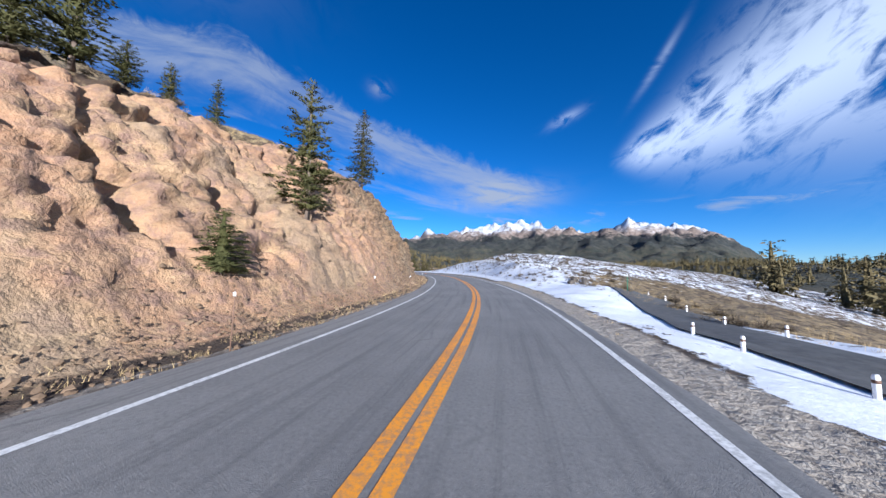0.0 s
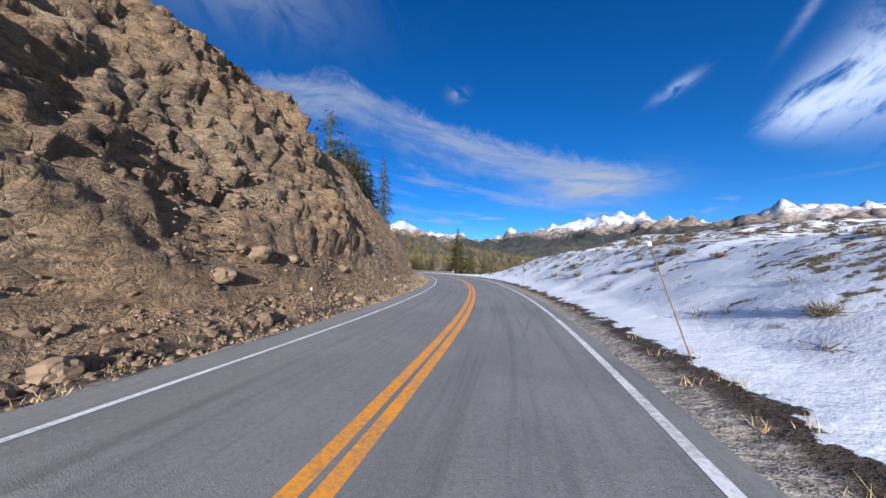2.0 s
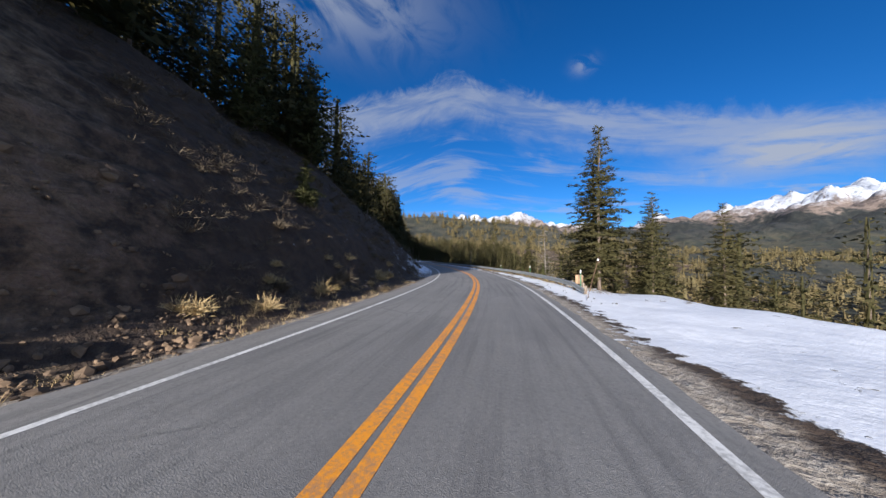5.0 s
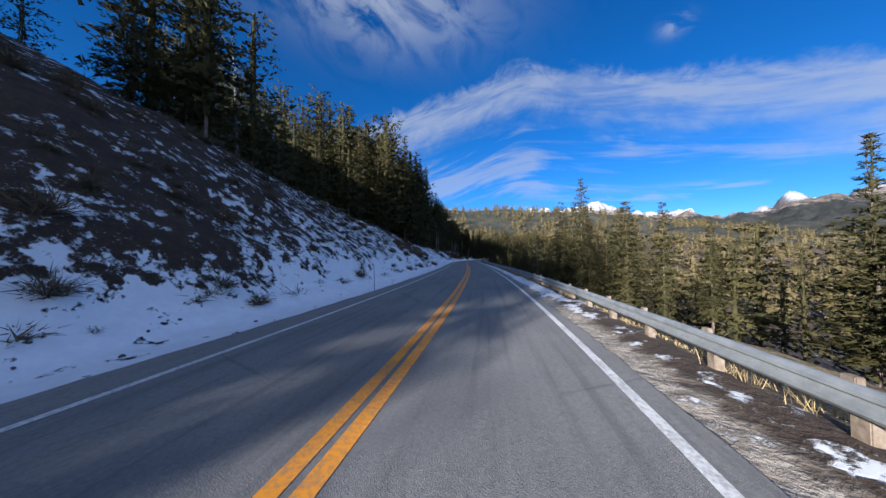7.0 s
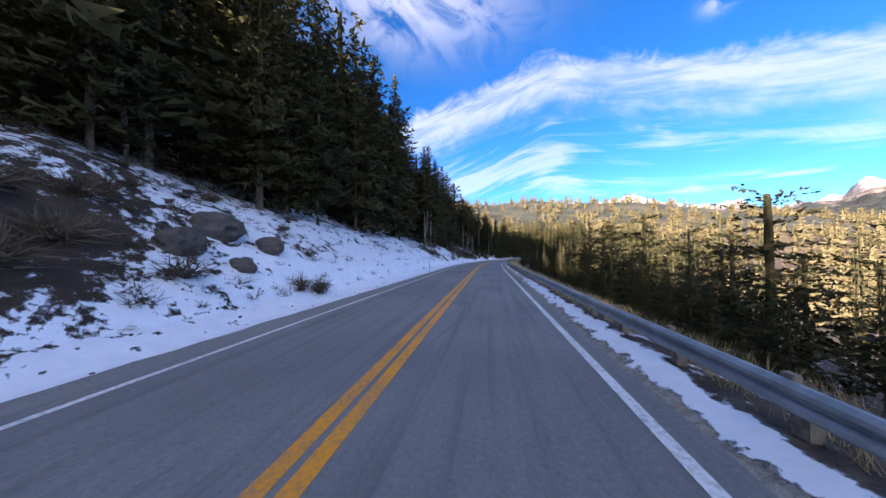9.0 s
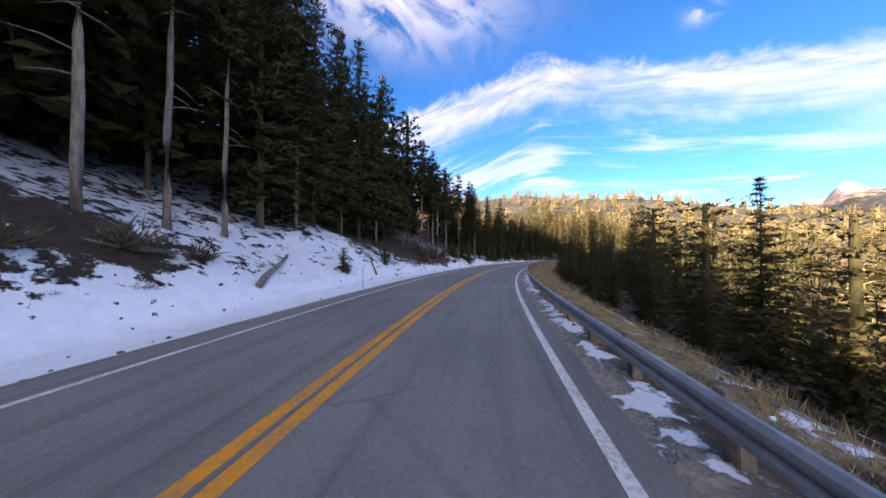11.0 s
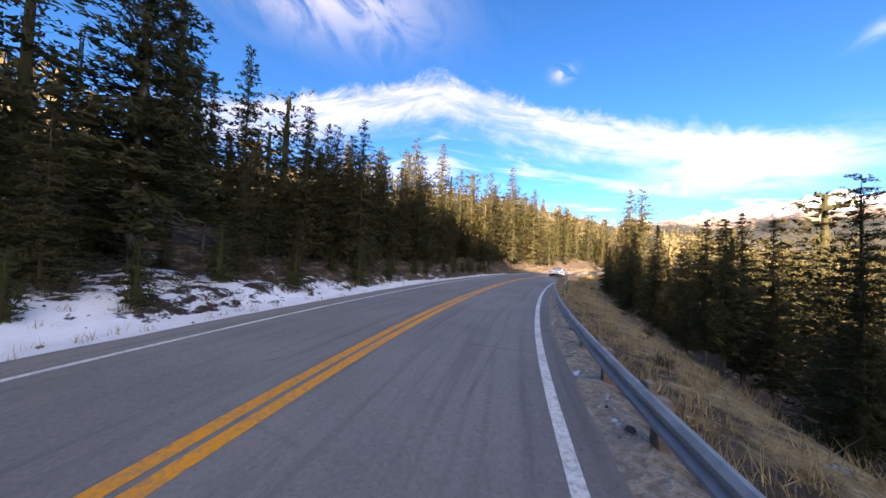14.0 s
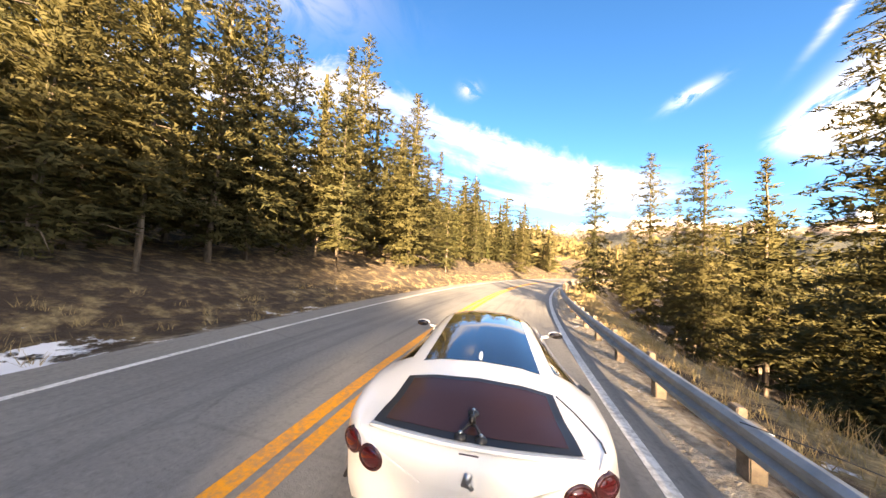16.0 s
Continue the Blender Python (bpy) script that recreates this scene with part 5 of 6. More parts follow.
def log(s0, l0, s1, l1, r, seed, up=.12):
    rnd = random.Random(seed)
    a, b = at(s0, l0), at(s1, l1)
    p0, p1 = Vector((float(a[0]), float(a[1]), bank(s0, l0) + up)), Vector((float(b[0]), float(b[1]), bank(s1, l1) + up))
    m = tagged(new("fallen_log"), "fallen grey log lying on the snowy bank", "log")
    m.location = p0
    d = p1 - p0
    bm = bmesh.new()
    tube(bm, [d * k / 5 + Vector((rnd.gauss(0, .03), rnd.gauss(0, .03), rnd.gauss(0, .02))) for k in range(6)], [r * (1 - .1 * k) for k in range(6)], 9)
    part("trunk", bm, GREY_WOOD, m)
    for k in range(5):
        p = d * rnd.uniform(.25, .95)
        w = Vector((rnd.uniform(-1, 1), rnd.uniform(-1, 1), rnd.uniform(.1, .8))).normalized() * rnd.uniform(.3, .8)
        bm = bmesh.new()
        tube(bm, [p, p + w * .6, p + w], [r * .25, r * .18, .006], 5)
        part("branch", bm, GREY_WOOD, m)


log(251.5, -7.2, 255.3, -9.2, .16, 1), log(262.5, -9.0, 268.0, -11.5, .12, 2), log(276.0, -7.4, 279.0, -10.4, .10, 3), log(262.0, -7.2, 263.5, -8.6, .09, 4)
log(285.0, -9.5, 290.0, -11.0, .12, 5), log(244, -10, 250, -9.3, .13, 6), log(303, -9.5, 306, -12.5, .10, 7)


# ---- rocks, brush and grass ----
def rock_arrays(rnd, r):
    """A broken stone: a ball of twenty faces pushed about."""
    bm = bmesh.new()
    bmesh.ops.create_icosphere(bm, subdivisions=1, radius=1.0)
    V = np.array([tuple(v.co) for v in bm.verts])
    F = np.array([[v.index for v in f.verts] for f in bm.faces])
    bm.free()
    rs = np.random.RandomState(rnd.randrange(10 ** 6))
    V *= rs.uniform(.65, 1.2, (len(V), 1))
    V *= rs.uniform(.6, 1.25, (1, 3))
    return V * r, F


def scatter_stones(name, label, spots, material):
    rnd = random.Random(9)
    shapes = [rock_arrays(rnd, 1.0) for _ in range(14)]
    V, F, n = [], [], 0
    for x, y, z, r in spots:
        v, f = shapes[rnd.randrange(14)]
        a = rnd.uniform(0, 6.28)
        w = np.stack([v[:, 0] * math.cos(a) - v[:, 1] * math.sin(a), v[:, 0] * math.sin(a) + v[:, 1] * math.cos(a), v[:, 2] * .8], 1) * r + (x, y, z)
        V.append(w), F.append(f + n)
        n += len(v)
    me = mesh_np(name, np.concatenate(V), np.concatenate(F))
    me.materials.append(material)
    return tagged(new(name, me), label, "stones", kind="stuff")


rnd = random.Random(31)
spots = []
for _ in range(8500):
    s = rnd.uniform(-28, 112)
    lat = -rnd.triangular(5.0, 8.6, 6.4) if s < 40 or rnd.random() < .5 else -rnd.uniform(5.6, 10.2)
    x, y, _h = at(s, lat)
    spots.append((float(x), float(y), bank(s, lat) + .02, (rnd.uniform(.03, .10) if rnd.random() < .9 else rnd.uniform(.1, .2)) * (.6 if s < 24 else 1)))
scatter_stones("rubble", "broken tan rubble along the foot of the cut", spots, STONE)
spots = []
for _ in range(900):
    s = rnd.uniform(118, 350)
    side = rnd.random()
    lat = rnd.uniform(4.2, 7.0) if side < .5 else -rnd.uniform(5.0, 9)
    x, y, _h = at(s, lat)
    spots.append((float(x), float(y), bank(s, lat) + .01, rnd.uniform(.02, .07)))
scatter_stones("verge_gravel", "loose gravel on the road verge", spots, LANE)


def boulder(x, y, z, r, seed, material=None):
    rnd = random.Random(seed)
    bm = bmesh.new()
    bmesh.ops.create_icosphere(bm, subdivisions=3, radius=r)
    for v in bm.verts:
        c = noise.cell(v.co * (1.6 / r) + Vector((seed, 0, 0))) - .5
        v.co *= 1 + .28 * noise.noise(v.co * (1.1 / r) + Vector((seed, 0, 0))) + .12 * c + .1 * noise.noise(v.co * (3.5 / r))
        v.co.z *= .75
    me = bpy.data.meshes.new("boulder")
    bm.to_mesh(me)
    bm.free()
    me.materials.append(material or STONE)
    ob = tagged(new("boulder", me), "dark rock half buried in the snowy bank" if material == DARK_STONE else "angular tan boulder fallen from the rock cut", "boulder")
    ob.matrix_basis = pose(x, y, z, rnd.uniform(-20, 20), rnd.uniform(-20, 20), rnd.uniform(0, 360))


for i in range(16):
    s, lat = rnd.uniform(22, 108), -rnd.uniform(6.2, 8.2)
    x, y, _h = at(s, lat)
    boulder(float(x), float(y), bank(s, lat) + .05, rnd.uniform(.25, .55), 100 + i)
for i, (s, lat, r) in enumerate(((31.5, 11.4, .42), (33, 12.4, .4), (30.6, 12.2, .36), (32.2, 13.2, .45), (44, 15, .6), (204, -9.6, .9), (206.2, -10.6, 1.1), (207.8, -9.2, .7), (205.5, -8.4, .5), (283, -8.2, .5), (285, -7.8, .45), (281.5, -8.6, .4))):
    x, y, _h = at(s, lat)
    boulder(float(x), float(y), bank(s, lat) + .1, r, 200 + i, DARK_STONE)


def brush(seed, r, blades=440):
    """A shrub: a dome of thin twigs."""
    rs = np.random.RandomState(seed)
    d = rs.normal(0, 1, (blades, 3))
    d[:, 2] = np.abs(d[:, 2]) * .8 + .15
    d /= np.linalg.norm(d, axis=1, keepdims=True)
    base = d * rs.uniform(0, .75, (blades, 1)) * r + rs.normal(0, .06 * r, (blades, 3))
    tip = base + (d + rs.normal(0, .45, (blades, 3))) * r * rs.uniform(.2, .5, (blades, 1))
    side = np.cross(tip - base, rs.normal(0, 1, (blades, 3)))
    side *= .016 * r / np.linalg.norm(side, axis=1, keepdims=True) * rs.uniform(.6, 2.2, (blades, 1))
    V = np.stack([base + side, base - side, tip], 1).reshape(-1, 3)
    V[:, 2] = np.maximum(V[:, 2], -.1 * r)
    return V


SHRUBS = [brush(i, 1.0) for i in range(5)]
SHRUB_MESH = []
for V in SHRUBS:
    me = mesh_np("twigs", V, np.arange(len(V)).reshape(-1, 3))
    me.materials.append(SAGE)
    SHRUB_MESH.append(me)


def shrub(s, lat, r, rnd):
    x, y, _h = at(s, lat)
    ob = tagged(new("sagebrush", rnd.choice(SHRUB_MESH)), "low dark leafless sagebrush on the slope", "shrub", "sagebrush on the banks")
    ob.matrix_basis = pose(float(x), float(y), bank(s, lat) - .02, 0, 0, rnd.uniform(0, 360))
    ob.scale = (r * rnd.uniform(.9, 1.3), r, r * rnd.uniform(.8, 1.2))


for s, lat, r in ((190.1, -10.0, 1.1), (191.0, -10.6, 1.0), (192.8, -11.3, .9), (188.0, -8.7, .8), (197.6, -9.4, .9), (199.4, -8.8, 1.0), (201.0, -9.8, 1.1), (200.2, -11.2, 1.0), (202.4, -11.5, .9), (276.0, -8.6, .8), (277.4, -9.6, 1.1), (279.2, -8.8, 1.0), (280.6, -9.8, 1.1), (282.4, -9.0, .8), (278.2, -11.0, 1.2), (246.0, -9.0, .9), (248.6, -9.4, 1.0), (250.6, -9.0, .8), (186.3, -7.0, .35), (184.5, -14.1, .7), (182, -14, .6), (185.7, -11, .5), (182.3, -12, .6), (202.9, -8.1, .8), (122.8, -5.9, .45), (120.5, -7.5, .8), (119, -7.2, .5)):
    shrub(s, lat, r, rnd)
for s0, s1, l0, l1, count, r0, r1 in ((112, 150, -16, -6.4, 30, .25, .6), (148, 215, -17, -6.8, 120, .25, .7), (28, 104, 8.0, 22, 150, .18, .55), (-10, 110, -24, -15, 30, .25, .5),
                                      (-20, 25, 10.5, 16, 14, .3, .6), (215, 345, 5.4, 8, 24, .18, .36)):
    for _ in range(count):
        shrub(rnd.uniform(s0, s1), rnd.uniform(l0, l1), rnd.uniform(r0, r1), rnd)


DRY_MESH = []
for V in SHRUBS[:3]:
    me = mesh_np("twigs", V, np.arange(len(V)).reshape(-1, 3))
    me.materials.append(DRY)
    DRY_MESH.append(me)
for _ in range(16):
    s, lat, r = rnd.uniform(110, 132), -rnd.uniform(6.2, 8.6), rnd.uniform(.25, .6)
    x, y, _h = at(s, lat)
    ob = tagged(new("dry_shrub", rnd.choice(DRY_MESH)), "dry golden shrub at the foot of the slope", "shrub", "dry shrubs below the slope")
    ob.matrix_basis = pose(float(x), float(y), bank(s, lat) - .02, 0, 0, rnd.uniform(0, 360))
    ob.scale = (r * 1.2, r, r)


def brush_stuff():
    rnd = random.Random(8)
    out = []
    for s0, s1, l0, l1, count, r0, r1 in ((112, 215, -26, -7, 1300, .2, .6), (112, 146, -18, -6.6, 420, .2, .6), (30, 106, 7, 40, 700, .12, .45), (216, 345, -16, -6.6, 260, .15, .5), (-30, 112, -40, -15, 260, .2, .5), (304, 352, -10.5, -6.9, 260, .2, .55), (262, 290, -14, -7.6, 240, .2, .55), (340, 430, -18, -6, 120, .2, .5),
                                          (120, 420, 6.5, 12, 260, .15, .35), (-30, 30, 10, 30, 120, .2, .6)):
        for _ in range(count):
            s, lat, r, a = rnd.uniform(s0, s1), rnd.uniform(l0, l1), rnd.uniform(r0, r1), rnd.uniform(0, 6.28)
            x, y, _h = at(s, lat)
            V = SHRUBS[rnd.randrange(5)].reshape(-1, 3, 3)[::6].reshape(-1, 3) * (r * 1.2, r * 1.2, r * .8)
            out.append(np.stack([V[:, 0] * math.cos(a) - V[:, 1] * math.sin(a) + float(x), V[:, 0] * math.sin(a) + V[:, 1] * math.cos(a) + float(y), V[:, 2] + bank(s, lat)], 1))
    V = np.concatenate(out)
    me = mesh_np("undergrowth", V, np.arange(len(V)).reshape(-1, 3))
    me.materials.append(SAGE)
    return tagged(new("undergrowth", me), "scattered dark undergrowth poking through the snow", "undergrowth", kind="stuff")


def grass_stuff():
    rnd, rs = random.Random(12), np.random.RandomState(12)
    out = []
    for s0, s1, l0, l1, count, hh in ((122, 350, 5.0, 8.5, 900, .40), (124, 350, 4.75, 7.0, 3200, .42), (345, 430, 4.75, 7.0, 1100, .5), (-28, 118, -6.6, -5.0, 500, .22), (112, 150, -7.2, -5.2, 160, .3), (285, 430, -8.5, -5.2, 700, .3),
                                      (28, 100, 4.6, 5.6, 60, .22), (-28, 40, 11, 19, 500, .35), (-28, 40, 4.6, 5.6, 90, .15), (-20, 112, -24, -16, 420, .25)):
        for _ in range(count):
            s, lat = rnd.uniform(s0, s1), rnd.uniform(l0, l1)
            if 121 < s < 430 and 0 < lat < rail_lat(s) + .25:
                continue
            x, y, _h = at(s, lat)
            n = 16
            base = rs.normal(0, .09, (n, 3)) * (1, 1, 0) + (float(x), float(y), bank(s, lat) - .03)
            tip = base + rs.normal(0, .28, (n, 3)) * (hh, hh, 0) + np.stack([np.zeros(n), np.zeros(n), hh * rs.uniform(.25, 1.0, n)], 1)
            a = rs.uniform(0, 6.28, n)
            side = np.stack([np.cos(a), np.sin(a), np.zeros(n)], 1) * .0065
            out.append(np.stack([base + side, base - side, tip], 1).reshape(-1, 3))
    V = np.concatenate(out)
    me = mesh_np("dry_grass", V, np.arange(len(V)).reshape(-1, 3))
    me.materials.append(DRY)
    return tagged(new("dry_grass", me), "tufts of dry golden grass along the verges", "grass", kind="stuff")


brush_stuff()
grass_stuff()

# ---- the white car, where it stands at the end of the way ----
def mat_gloss(name, col, rough=0.25, coat=1.0, metal=0.0):
    M = Mat(name, rough, metal)
    M.color(M.mix(M.m("MULTIPLY", M.noise(3.0, 4), 0.15), col, tuple(c * .9 for c in col)))
    M.bsdf.inputs["Coat Weight"].default_value = coat
    M.bsdf.inputs["Coat Roughness"].default_value = 0.04
    return M.mat


CAR_WHITE = mat_gloss("white_car_paint", (0.80, 0.79, 0.76), .35)
CAR_GLASS = mat_gloss("tinted_glass", (0.012, 0.010, 0.011), .05)
REAR_GLASS = mat_gloss("reddish_tinted_glass", (0.050, 0.024, 0.022), .22, .12)
REAR_GLASS.node_tree.nodes["Principled BSDF"].inputs["Specular IOR Level"].default_value = 0.2
CAR_BLACK = mat_gloss("black_trim", (0.015, 0.015, 0.016), .5, .2)
RUBBER = mat_plain("tyre_rubber", (0.018, 0.018, 0.018), (0.03, 0.03, 0.03), 0.9)
LAMP_RED = mat_gloss("red_lamp_lens", (0.065, 0.005, 0.006), .12)
LAMP_DARK = mat_gloss("dark_lamp_rim", (0.040, 0.008, 0.009), .2)
ALLOY = mat_plain("alloy_metal", (0.45, 0.45, 0.46), (0.6, 0.6, 0.6), 0.3, 1.0)

CAR_Y = [0.0, 0.06, 0.18, 0.40, 0.75, 1.2, 1.8, 2.4, 2.9, 3.3, 3.7, 4.1, 4.5, 4.75, 4.88]       # from the tail to the nose
CAR_ROOF = [.965, .99, 1.02, 1.085, 1.165, 1.255, 1.35, 1.38, 1.34, 1.17, .98, .90, .80, .68, .52]
CAR_HALF = [.80, .86, .91, .955, .985, .985, .955, .945, .95, .96, .97, .965, .91, .80, .62]
CAR_BELT = [.94, .95, .955, .96, .955, .92, .88, .87, .86, .86, .86, .83, .76, .66, .50]
CAR_TOP = [.70, .70, .69, .655, .62, .59, .57, .565, .57, .60, .68, .72, .70, .62, .45]             # half width of the roof's edge
CAR_SILL = [.42, .36, .30, .24, .20, .18, .18, .18, .18, .18, .18, .20, .22, .25, .28]


def bow(x):
    """How far the tail bulges backwards at x."""
    return 0.20 * max(0.0, 1 - (x / .9) ** 2)


def skin(y, u):
    """A place on the car's right flank: y from the tail, u from the sill (0) over belt (0.5) and roof's edge (0.75) to the middle (1)."""
    f = lambda t: float(np.interp(y, CAR_Y, t))
    half, belt, top, edge, sill = f(CAR_HALF), f(CAR_BELT), f(CAR_ROOF), f(CAR_TOP), f(CAR_SILL)
    ed = max(belt + .004, top - .10)
    ks = [0, .12, .30, .46, .52, .62, .75, .86, 1.0]
    xs = [half * .93, half * .985, half, half * .965, half * .90, half * .90 * .55 + edge * .45, edge, edge * .55, 0]
    zs = [sill, sill + .10, (sill + belt) * .56, belt - .02, belt + .012, belt + (ed - belt) * .55, ed, ed + (top - ed) * .75, top]
    x = float(np.interp(u, ks, xs))
    return Vector((x, y - bow(x) * max(0.0, 1 - y / 1.2), float(np.interp(u, ks, zs))))


def skin_patch(y0, y1, u0, u1, ny, nu, mirror, lift=0.0):
    """A piece of the skin as vertices and quads; mirror: over both flanks."""
    us = list(np.linspace(u0, u1, nu))
    rows = []
    for y in np.linspace(y0, y1, ny):
        row = [skin(y, u) for u in us]
        if mirror:
            row = row + [Vector((-p.x, p.y, p.z)) for p in row[::-1][1:]]
        rows.append(row)
    V = [p for r in rows for p in r]
    F = [tuple(q) for q in grid_faces(len(rows), len(rows[0]))]
    bm = bmesh.new()
    vs = [bm.verts.new(p) for p in V]
    for q in F:
        bm.faces.new([vs[i] for i in q])
    bmesh.ops.recalc_face_normals(bm, faces=bm.faces)
    bm.normal_update()
    if lift:
        mid = Vector((0, 2.4, .6))
        for v in bm.verts:
            n = v.normal if v.normal.dot(v.co - mid) > 0 else -v.normal
            v.co += n * lift
    return bm


def ring_disc(bm, m, radii, depths, sides=24):
    """A turned form about its own z axis: rings of given radii and depths."""
    prev = None
    for r, d in zip(radii, depths):
        ring = [bm.verts.new(m @ Vector((math.cos(6.28318 * k / sides) * r, math.sin(6.28318 * k / sides) * r, d))) for k in range(sides)]
        if prev:
            for k in range(sides):
                bm.faces.new((prev[k], prev[(k + 1) % sides], ring[(k + 1) % sides], ring[k]))
        prev = ring
    bm.faces.new(prev)


def build_car(m, k):
    car = tagged(new("car"), "white two-door sports estate car with dark glass", "car")
    # body with a closed tail
    bm = skin_patch(0.0, 4.88, 0.0, 1.0, 64, 22, True)
    bm.verts.ensure_lookup_table()
    tail = [skin(0.0, u) for u in np.linspace(0, 1, 22)]
    tail = tail + [Vector((-p.x, p.y, p.z)) for p in tail[::-1][1:]]
    n = len(tail)
    outer = list(bm.verts)[:n]
    for step, (shrink, back) in enumerate(((.96, -.045), (.75, -.085), (.35, -.10))):
        inner = [bm.verts.new(Vector((p.x * shrink, back - bow(p.x * shrink), .68 + (p.z - .68) * (shrink * .5 + .5 if step == 0 else shrink)))) for p in tail]
        for i in range(n - 1):
            bm.faces.new((outer[i], outer[i + 1], inner[i + 1], inner[i]))
        outer = inner
    bm.faces.new(outer)
    bmesh.ops.recalc_face_normals(bm, faces=bm.faces)
    body = part("body", bm, CAR_WHITE, car)
    # glass
    window = part("rear_window", skin_patch(.04, .60, .775, 1.0, 12, 8, True, .006), CAR_BLACK, car, "dark tinted rear window")
    part("pane", skin_patch(.085, .555, .80, 1.0, 12, 8, True, .009), REAR_GLASS, window, "reddish tinted pane with a black border")
    part("roof_glass", skin_patch(.84, 2.62, .79, 1.0, 14, 8, True, .006), CAR_GLASS, car, "dark panoramic roof glass")
    part("windscreen", skin_patch(2.72, 3.62, .66, 1.0, 12, 10, True, .006), CAR_GLASS, car, "dark windscreen")
    for side in (1, -1):
        bm = skin_patch(.95, 3.05, .545, .715, 14, 5, False, .006)
        if side < 0:
            bmesh.ops.scale(bm, vec=(-1, 1, 1), verts=bm.verts)
            bmesh.ops.reverse_faces(bm, faces=bm.faces)
        part("side_window", bm, CAR_GLASS, car, "dark side window")
    # spoiler lip, brake light, badge, fin, filler cap
    bm = bmesh.new()
    edge = [x * .0525 for x in range(-12, 13)]
    tube(bm, [(x, -.005 - bow(x), .985 - .02 * (x / .62) ** 2) for x in edge], [.014] * len(edge), 8)
    part("spoiler", bm, CAR_WHITE, car)
    bm = bmesh.new()
    box(bm, Matrix.Translation((0, -.232, .958)), .055, .006, .006, .003)
    part("brake_light", bm, LAMP_RED, car, "small red high brake light")
    # the joint round the tailgate
    for side in (1, -1):
        bm = bmesh.new()
        tube(bm, [skin(y, u) + Vector((side * 2 * -skin(y, u).x if side < 0 else 0, 0, .004)) for y, u in ((.60, .765), (.45, .70), (.30, .64), (.16, .585), (.06, .545))], [.005] * 5, 5)
        part("tailgate_joint", bm, CAR_BLACK, car, "dark joint of the tailgate")
    bm = bmesh.new()
    box(bm, Matrix.Translation((0, -.305, .86)) @ Matrix.Rotation(radians(12), 4, "Y"), .022, .006, .045, .005)
    box(bm, Matrix.Translation((.015, -.305, .83)) @ Matrix.Rotation(radians(-35), 4, "Y"), .014, .006, .03, .005)
    part("badge", bm, ALLOY, car, "small polished metal badge")
    bm = bmesh.new()
    prev = None
    for y, w, hgt in ((.80, .012, .0), (.84, .02, .045), (.92, .025, .03), (1.0, .01, .0)):
        z = float(np.interp(y, CAR_Y, CAR_ROOF))
        ring = [bm.verts.new((-w, y, z)), bm.verts.new((-w * .4, y, z + hgt + .008)), bm.verts.new((w * .4, y, z + hgt + .008)), bm.verts.new((w, y, z))]
        if prev:
            for a in range(3):
                bm.faces.new((prev[a], prev[a + 1], ring[a + 1], ring[a]))
        prev = ring
    part("antenna_fin", bm, CAR_WHITE, car)
    bm = bmesh.new()
    p = skin(.95, .50)
    ring_disc(bm, Matrix.Translation(p + Vector((.0, 0, .012))) @ Matrix.Rotation(radians(30), 4, "Y") @ Matrix.Diagonal((1, 1.5, 1, 1)), [.058, .05, .03], [0, .012, .014])
    part("filler_cap", bm, CAR_BLACK, car, "dark oval fuel filler cap")
    # tail lamps
    for side in (1, -1):
        for x, y, z in ((.575, -.196, .80), (.73, -.112, .835)):
            mm = Matrix.Translation((side * x, y, z)) @ Matrix.Rotation(side * radians(18 if x < .6 else 32), 4, "Z") @ Matrix.Rotation(radians(90), 4, "X")
            bm = bmesh.new()
            ring_disc(bm, mm, [.09, .088, .076, .07], [-.05, .012, .02, .012])
            lamp = part("tail_lamp", bm, LAMP_DARK, car, "dark round tail lamp")
            bm = bmesh.new()
            ring_disc(bm, mm, [.068, .056, .028], [.012, .022, .028])
            part("lens", bm, LAMP_RED, lamp, "red lamp lens")
    # diffuser and exhausts
    bm = bmesh.new()
    box(bm, Matrix.Translation((0, -.17, .40)), .60, .06, .11, .03)
    for i in range(5):
        box(bm, Matrix.Translation((-.36 + .18 * i, -.235, .36)), .008, .04, .08, .003)
    part("diffuser", bm, CAR_BLACK, car, "black rear diffuser")
    for x in (-.56, -.43, .43, .56):
        bm = bmesh.new()
        ring_disc(bm, Matrix.Translation((x, -.21, .37)) @ Matrix.Rotation(radians(90), 4, "X"), [.045, .05, .05, .04, .038], [-.1, .02, .03, .03, -.04], 16)
        part("exhaust", bm, ALLOY, car, "round metal exhaust pipe")
    for side in (1, -1):
        bm = bmesh.new()
        box(bm, Matrix.Translation((side * .755, -.04, .60)) @ Matrix.Rotation(side * radians(-20), 4, "Y") @ Matrix.Rotation(side * radians(35), 4, "Z"), .014, .03, .12, .01)
        part("side_vent", bm, CAR_BLACK, car, "black bumper vent")
    # mirrors
    for side in (1, -1):
        bm = bmesh.new()
        bmesh.ops.create_uvsphere(bm, u_segments=16, v_segments=10, radius=1.0, matrix=Matrix.Translation((side * 1.06, 3.02, .985)) @ Matrix.Diagonal((.105, .07, .062, 1)))
        tube(bm, [(side * .86, 3.06, .90), (side * .96, 3.04, .93)], [.03, .025], 8)
        mirror = part("mirror", bm, CAR_WHITE, car)
        bm = bmesh.new()
        ring_disc(bm, Matrix.Translation((side * 1.06, 2.965, .985)) @ Matrix.Rotation(radians(90), 4, "X") @ Matrix.Diagonal((1.62, .95, 1, 1)), [.062, .058], [0, .022], 18)
        part("mirror_glass", bm, CAR_GLASS, mirror, "dark mirror glass")
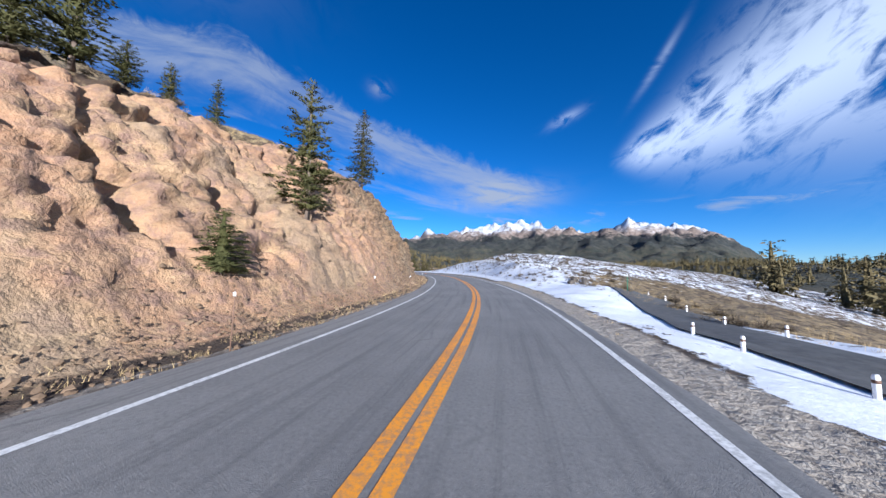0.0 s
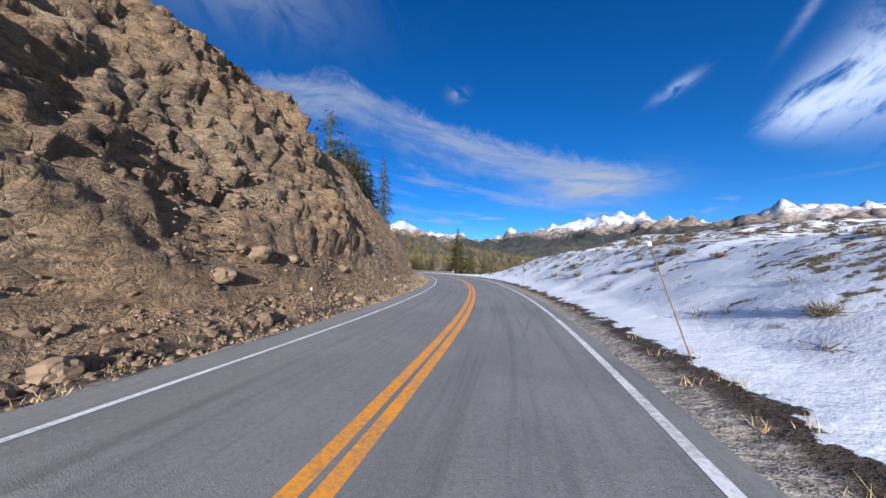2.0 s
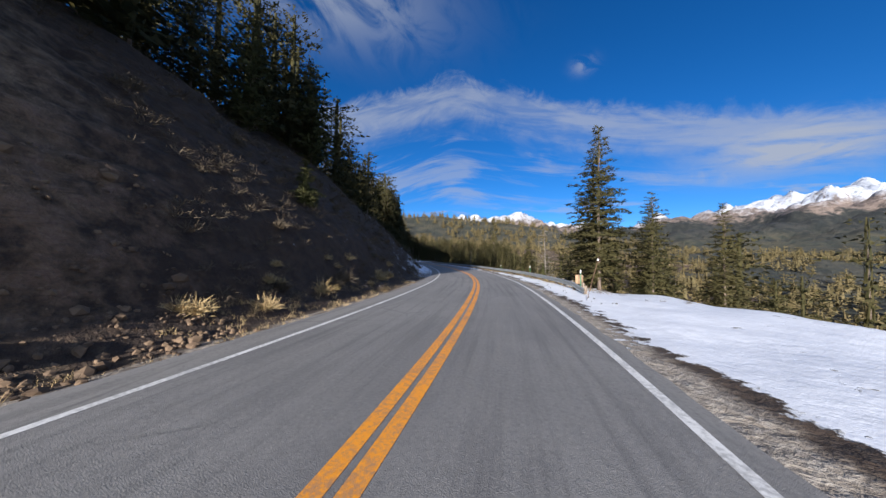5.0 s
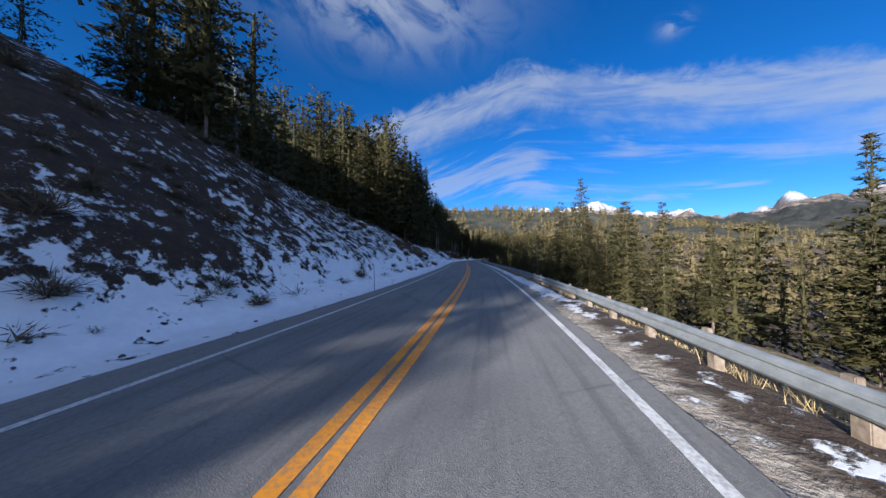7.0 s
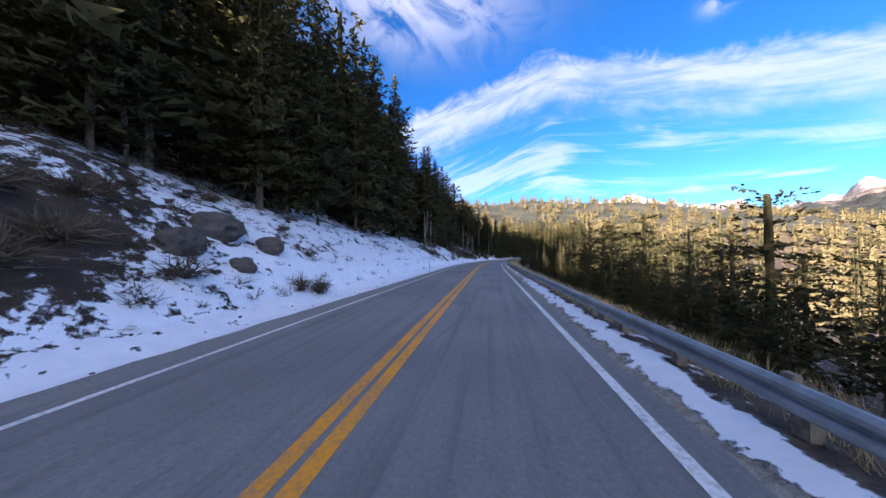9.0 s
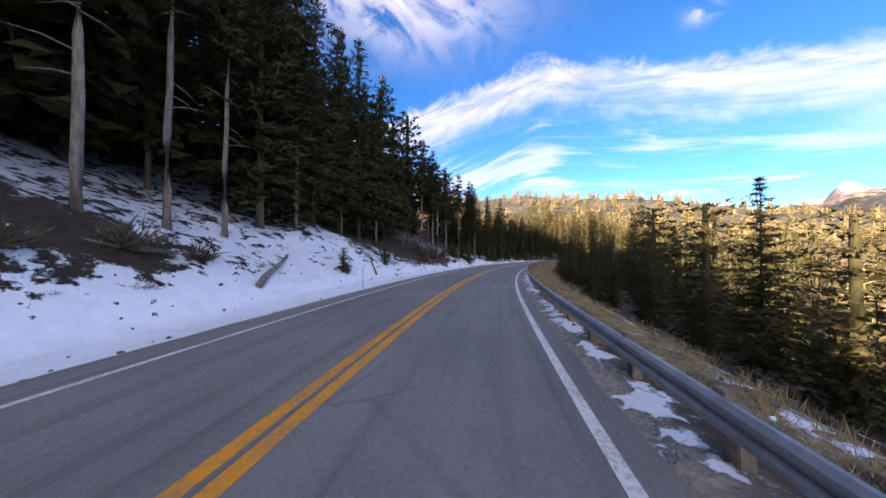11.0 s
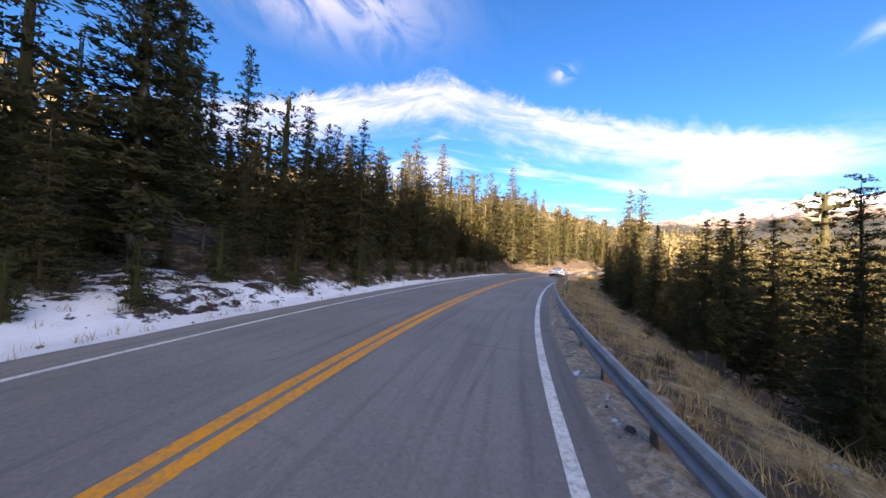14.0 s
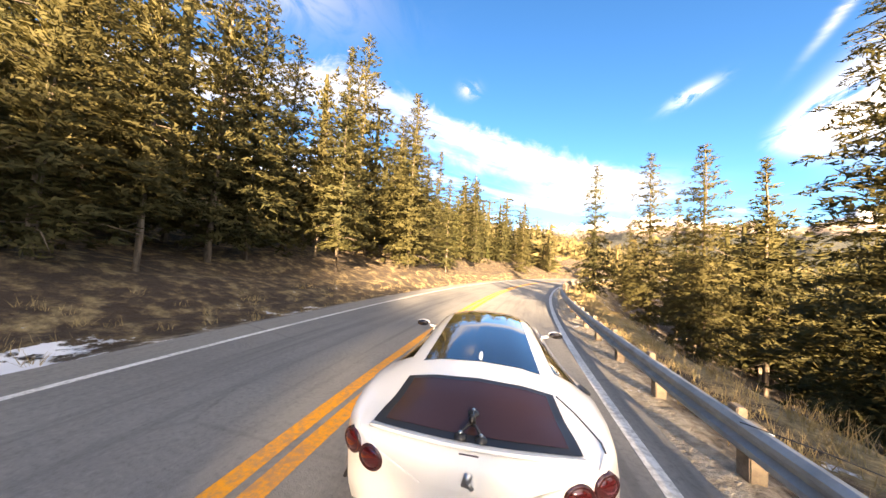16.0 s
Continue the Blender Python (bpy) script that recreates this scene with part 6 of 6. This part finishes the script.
    # wheels
    for side in (1, -1):
        for y in (.92, 3.88):
            mm = Matrix.Translation((side * .86, y, .345)) @ Matrix.Rotation(side * radians(90), 4, "Y")
            bm = bmesh.new()
            ring_disc(bm, mm, [.20, .25, .32, .345, .345, .32, .25], [-.14, -.15, -.145, -.10, .09, .13, .135], 32)
            wheel = part("wheel", bm, RUBBER, car, "black tyre")
            bm = bmesh.new()
            ring_disc(bm, mm, [.25, .235, .06, .05], [.136, .10, .12, .14], 24)
            for q in range(5):
                box(bm, mm @ Matrix.Rotation(radians(72 * q), 4, "Z") @ Matrix.Translation((.14, 0, .125)), .11, .022, .012, .005)
            part("rim", bm, ALLOY, wheel, "five-spoke alloy rim")
    car.matrix_basis = m @ Matrix.Diagonal((*k, 1))
    # the suction mount stuck on the rear window
    mount = tagged(new("suction_mount"), "small black suction mount with three cups on the rear window", "mount")
    top = lambda x, y: Vector((x, y - bow(x) * max(0.0, 1 - y / 1.2), float(np.interp(y, CAR_Y, CAR_ROOF)) + .01))
    spots = [top(-.06, .06), top(.06, .06), top(0, .24)]
    hub = top(0, .13) + Vector((0, 0, .045))
    for p in spots:
        bm = bmesh.new()
        ring_disc(bm, Matrix.Translation(p) @ Matrix.Rotation(radians(13), 4, "X"), [.036, .034, .022, .012], [0, .008, .014, .024], 18)
        cup = part("suction_cup", bm, CAR_BLACK, mount)
        bm = bmesh.new()
        ring_disc(bm, Matrix.Translation(p + Vector((0, -.004, .03))), [.012, .012, .008], [0, .008, .012], 12)
        part("knob", bm, ALLOY, cup, "shiny metal knob")
        bm = bmesh.new()
        tube(bm, [p + Vector((0, 0, .03)), (p + hub) / 2 + Vector((0, 0, .02)), hub], [.009, .009, .010], 8)
        part("arm", bm, CAR_BLACK, mount)
    bm = bmesh.new()
    tube(bm, [hub - Vector((0, 0, .02)), hub + Vector((0, 0, .03)), hub + Vector((0, 0, .05))], [.022, .022, .012], 12)
    part("ball_head", bm, CAR_BLACK, mount)
    mount.matrix_basis = m @ Matrix.Diagonal((*k, 1))
    return car


def stand_car():
    """The car stands in the right lane, tail towards the end of the camera's way."""
    build_car(pose(-153.81, 295.07, 0.0, 0, 0, 6.5), (1.07, 1.03, 0.88))


stand_car()
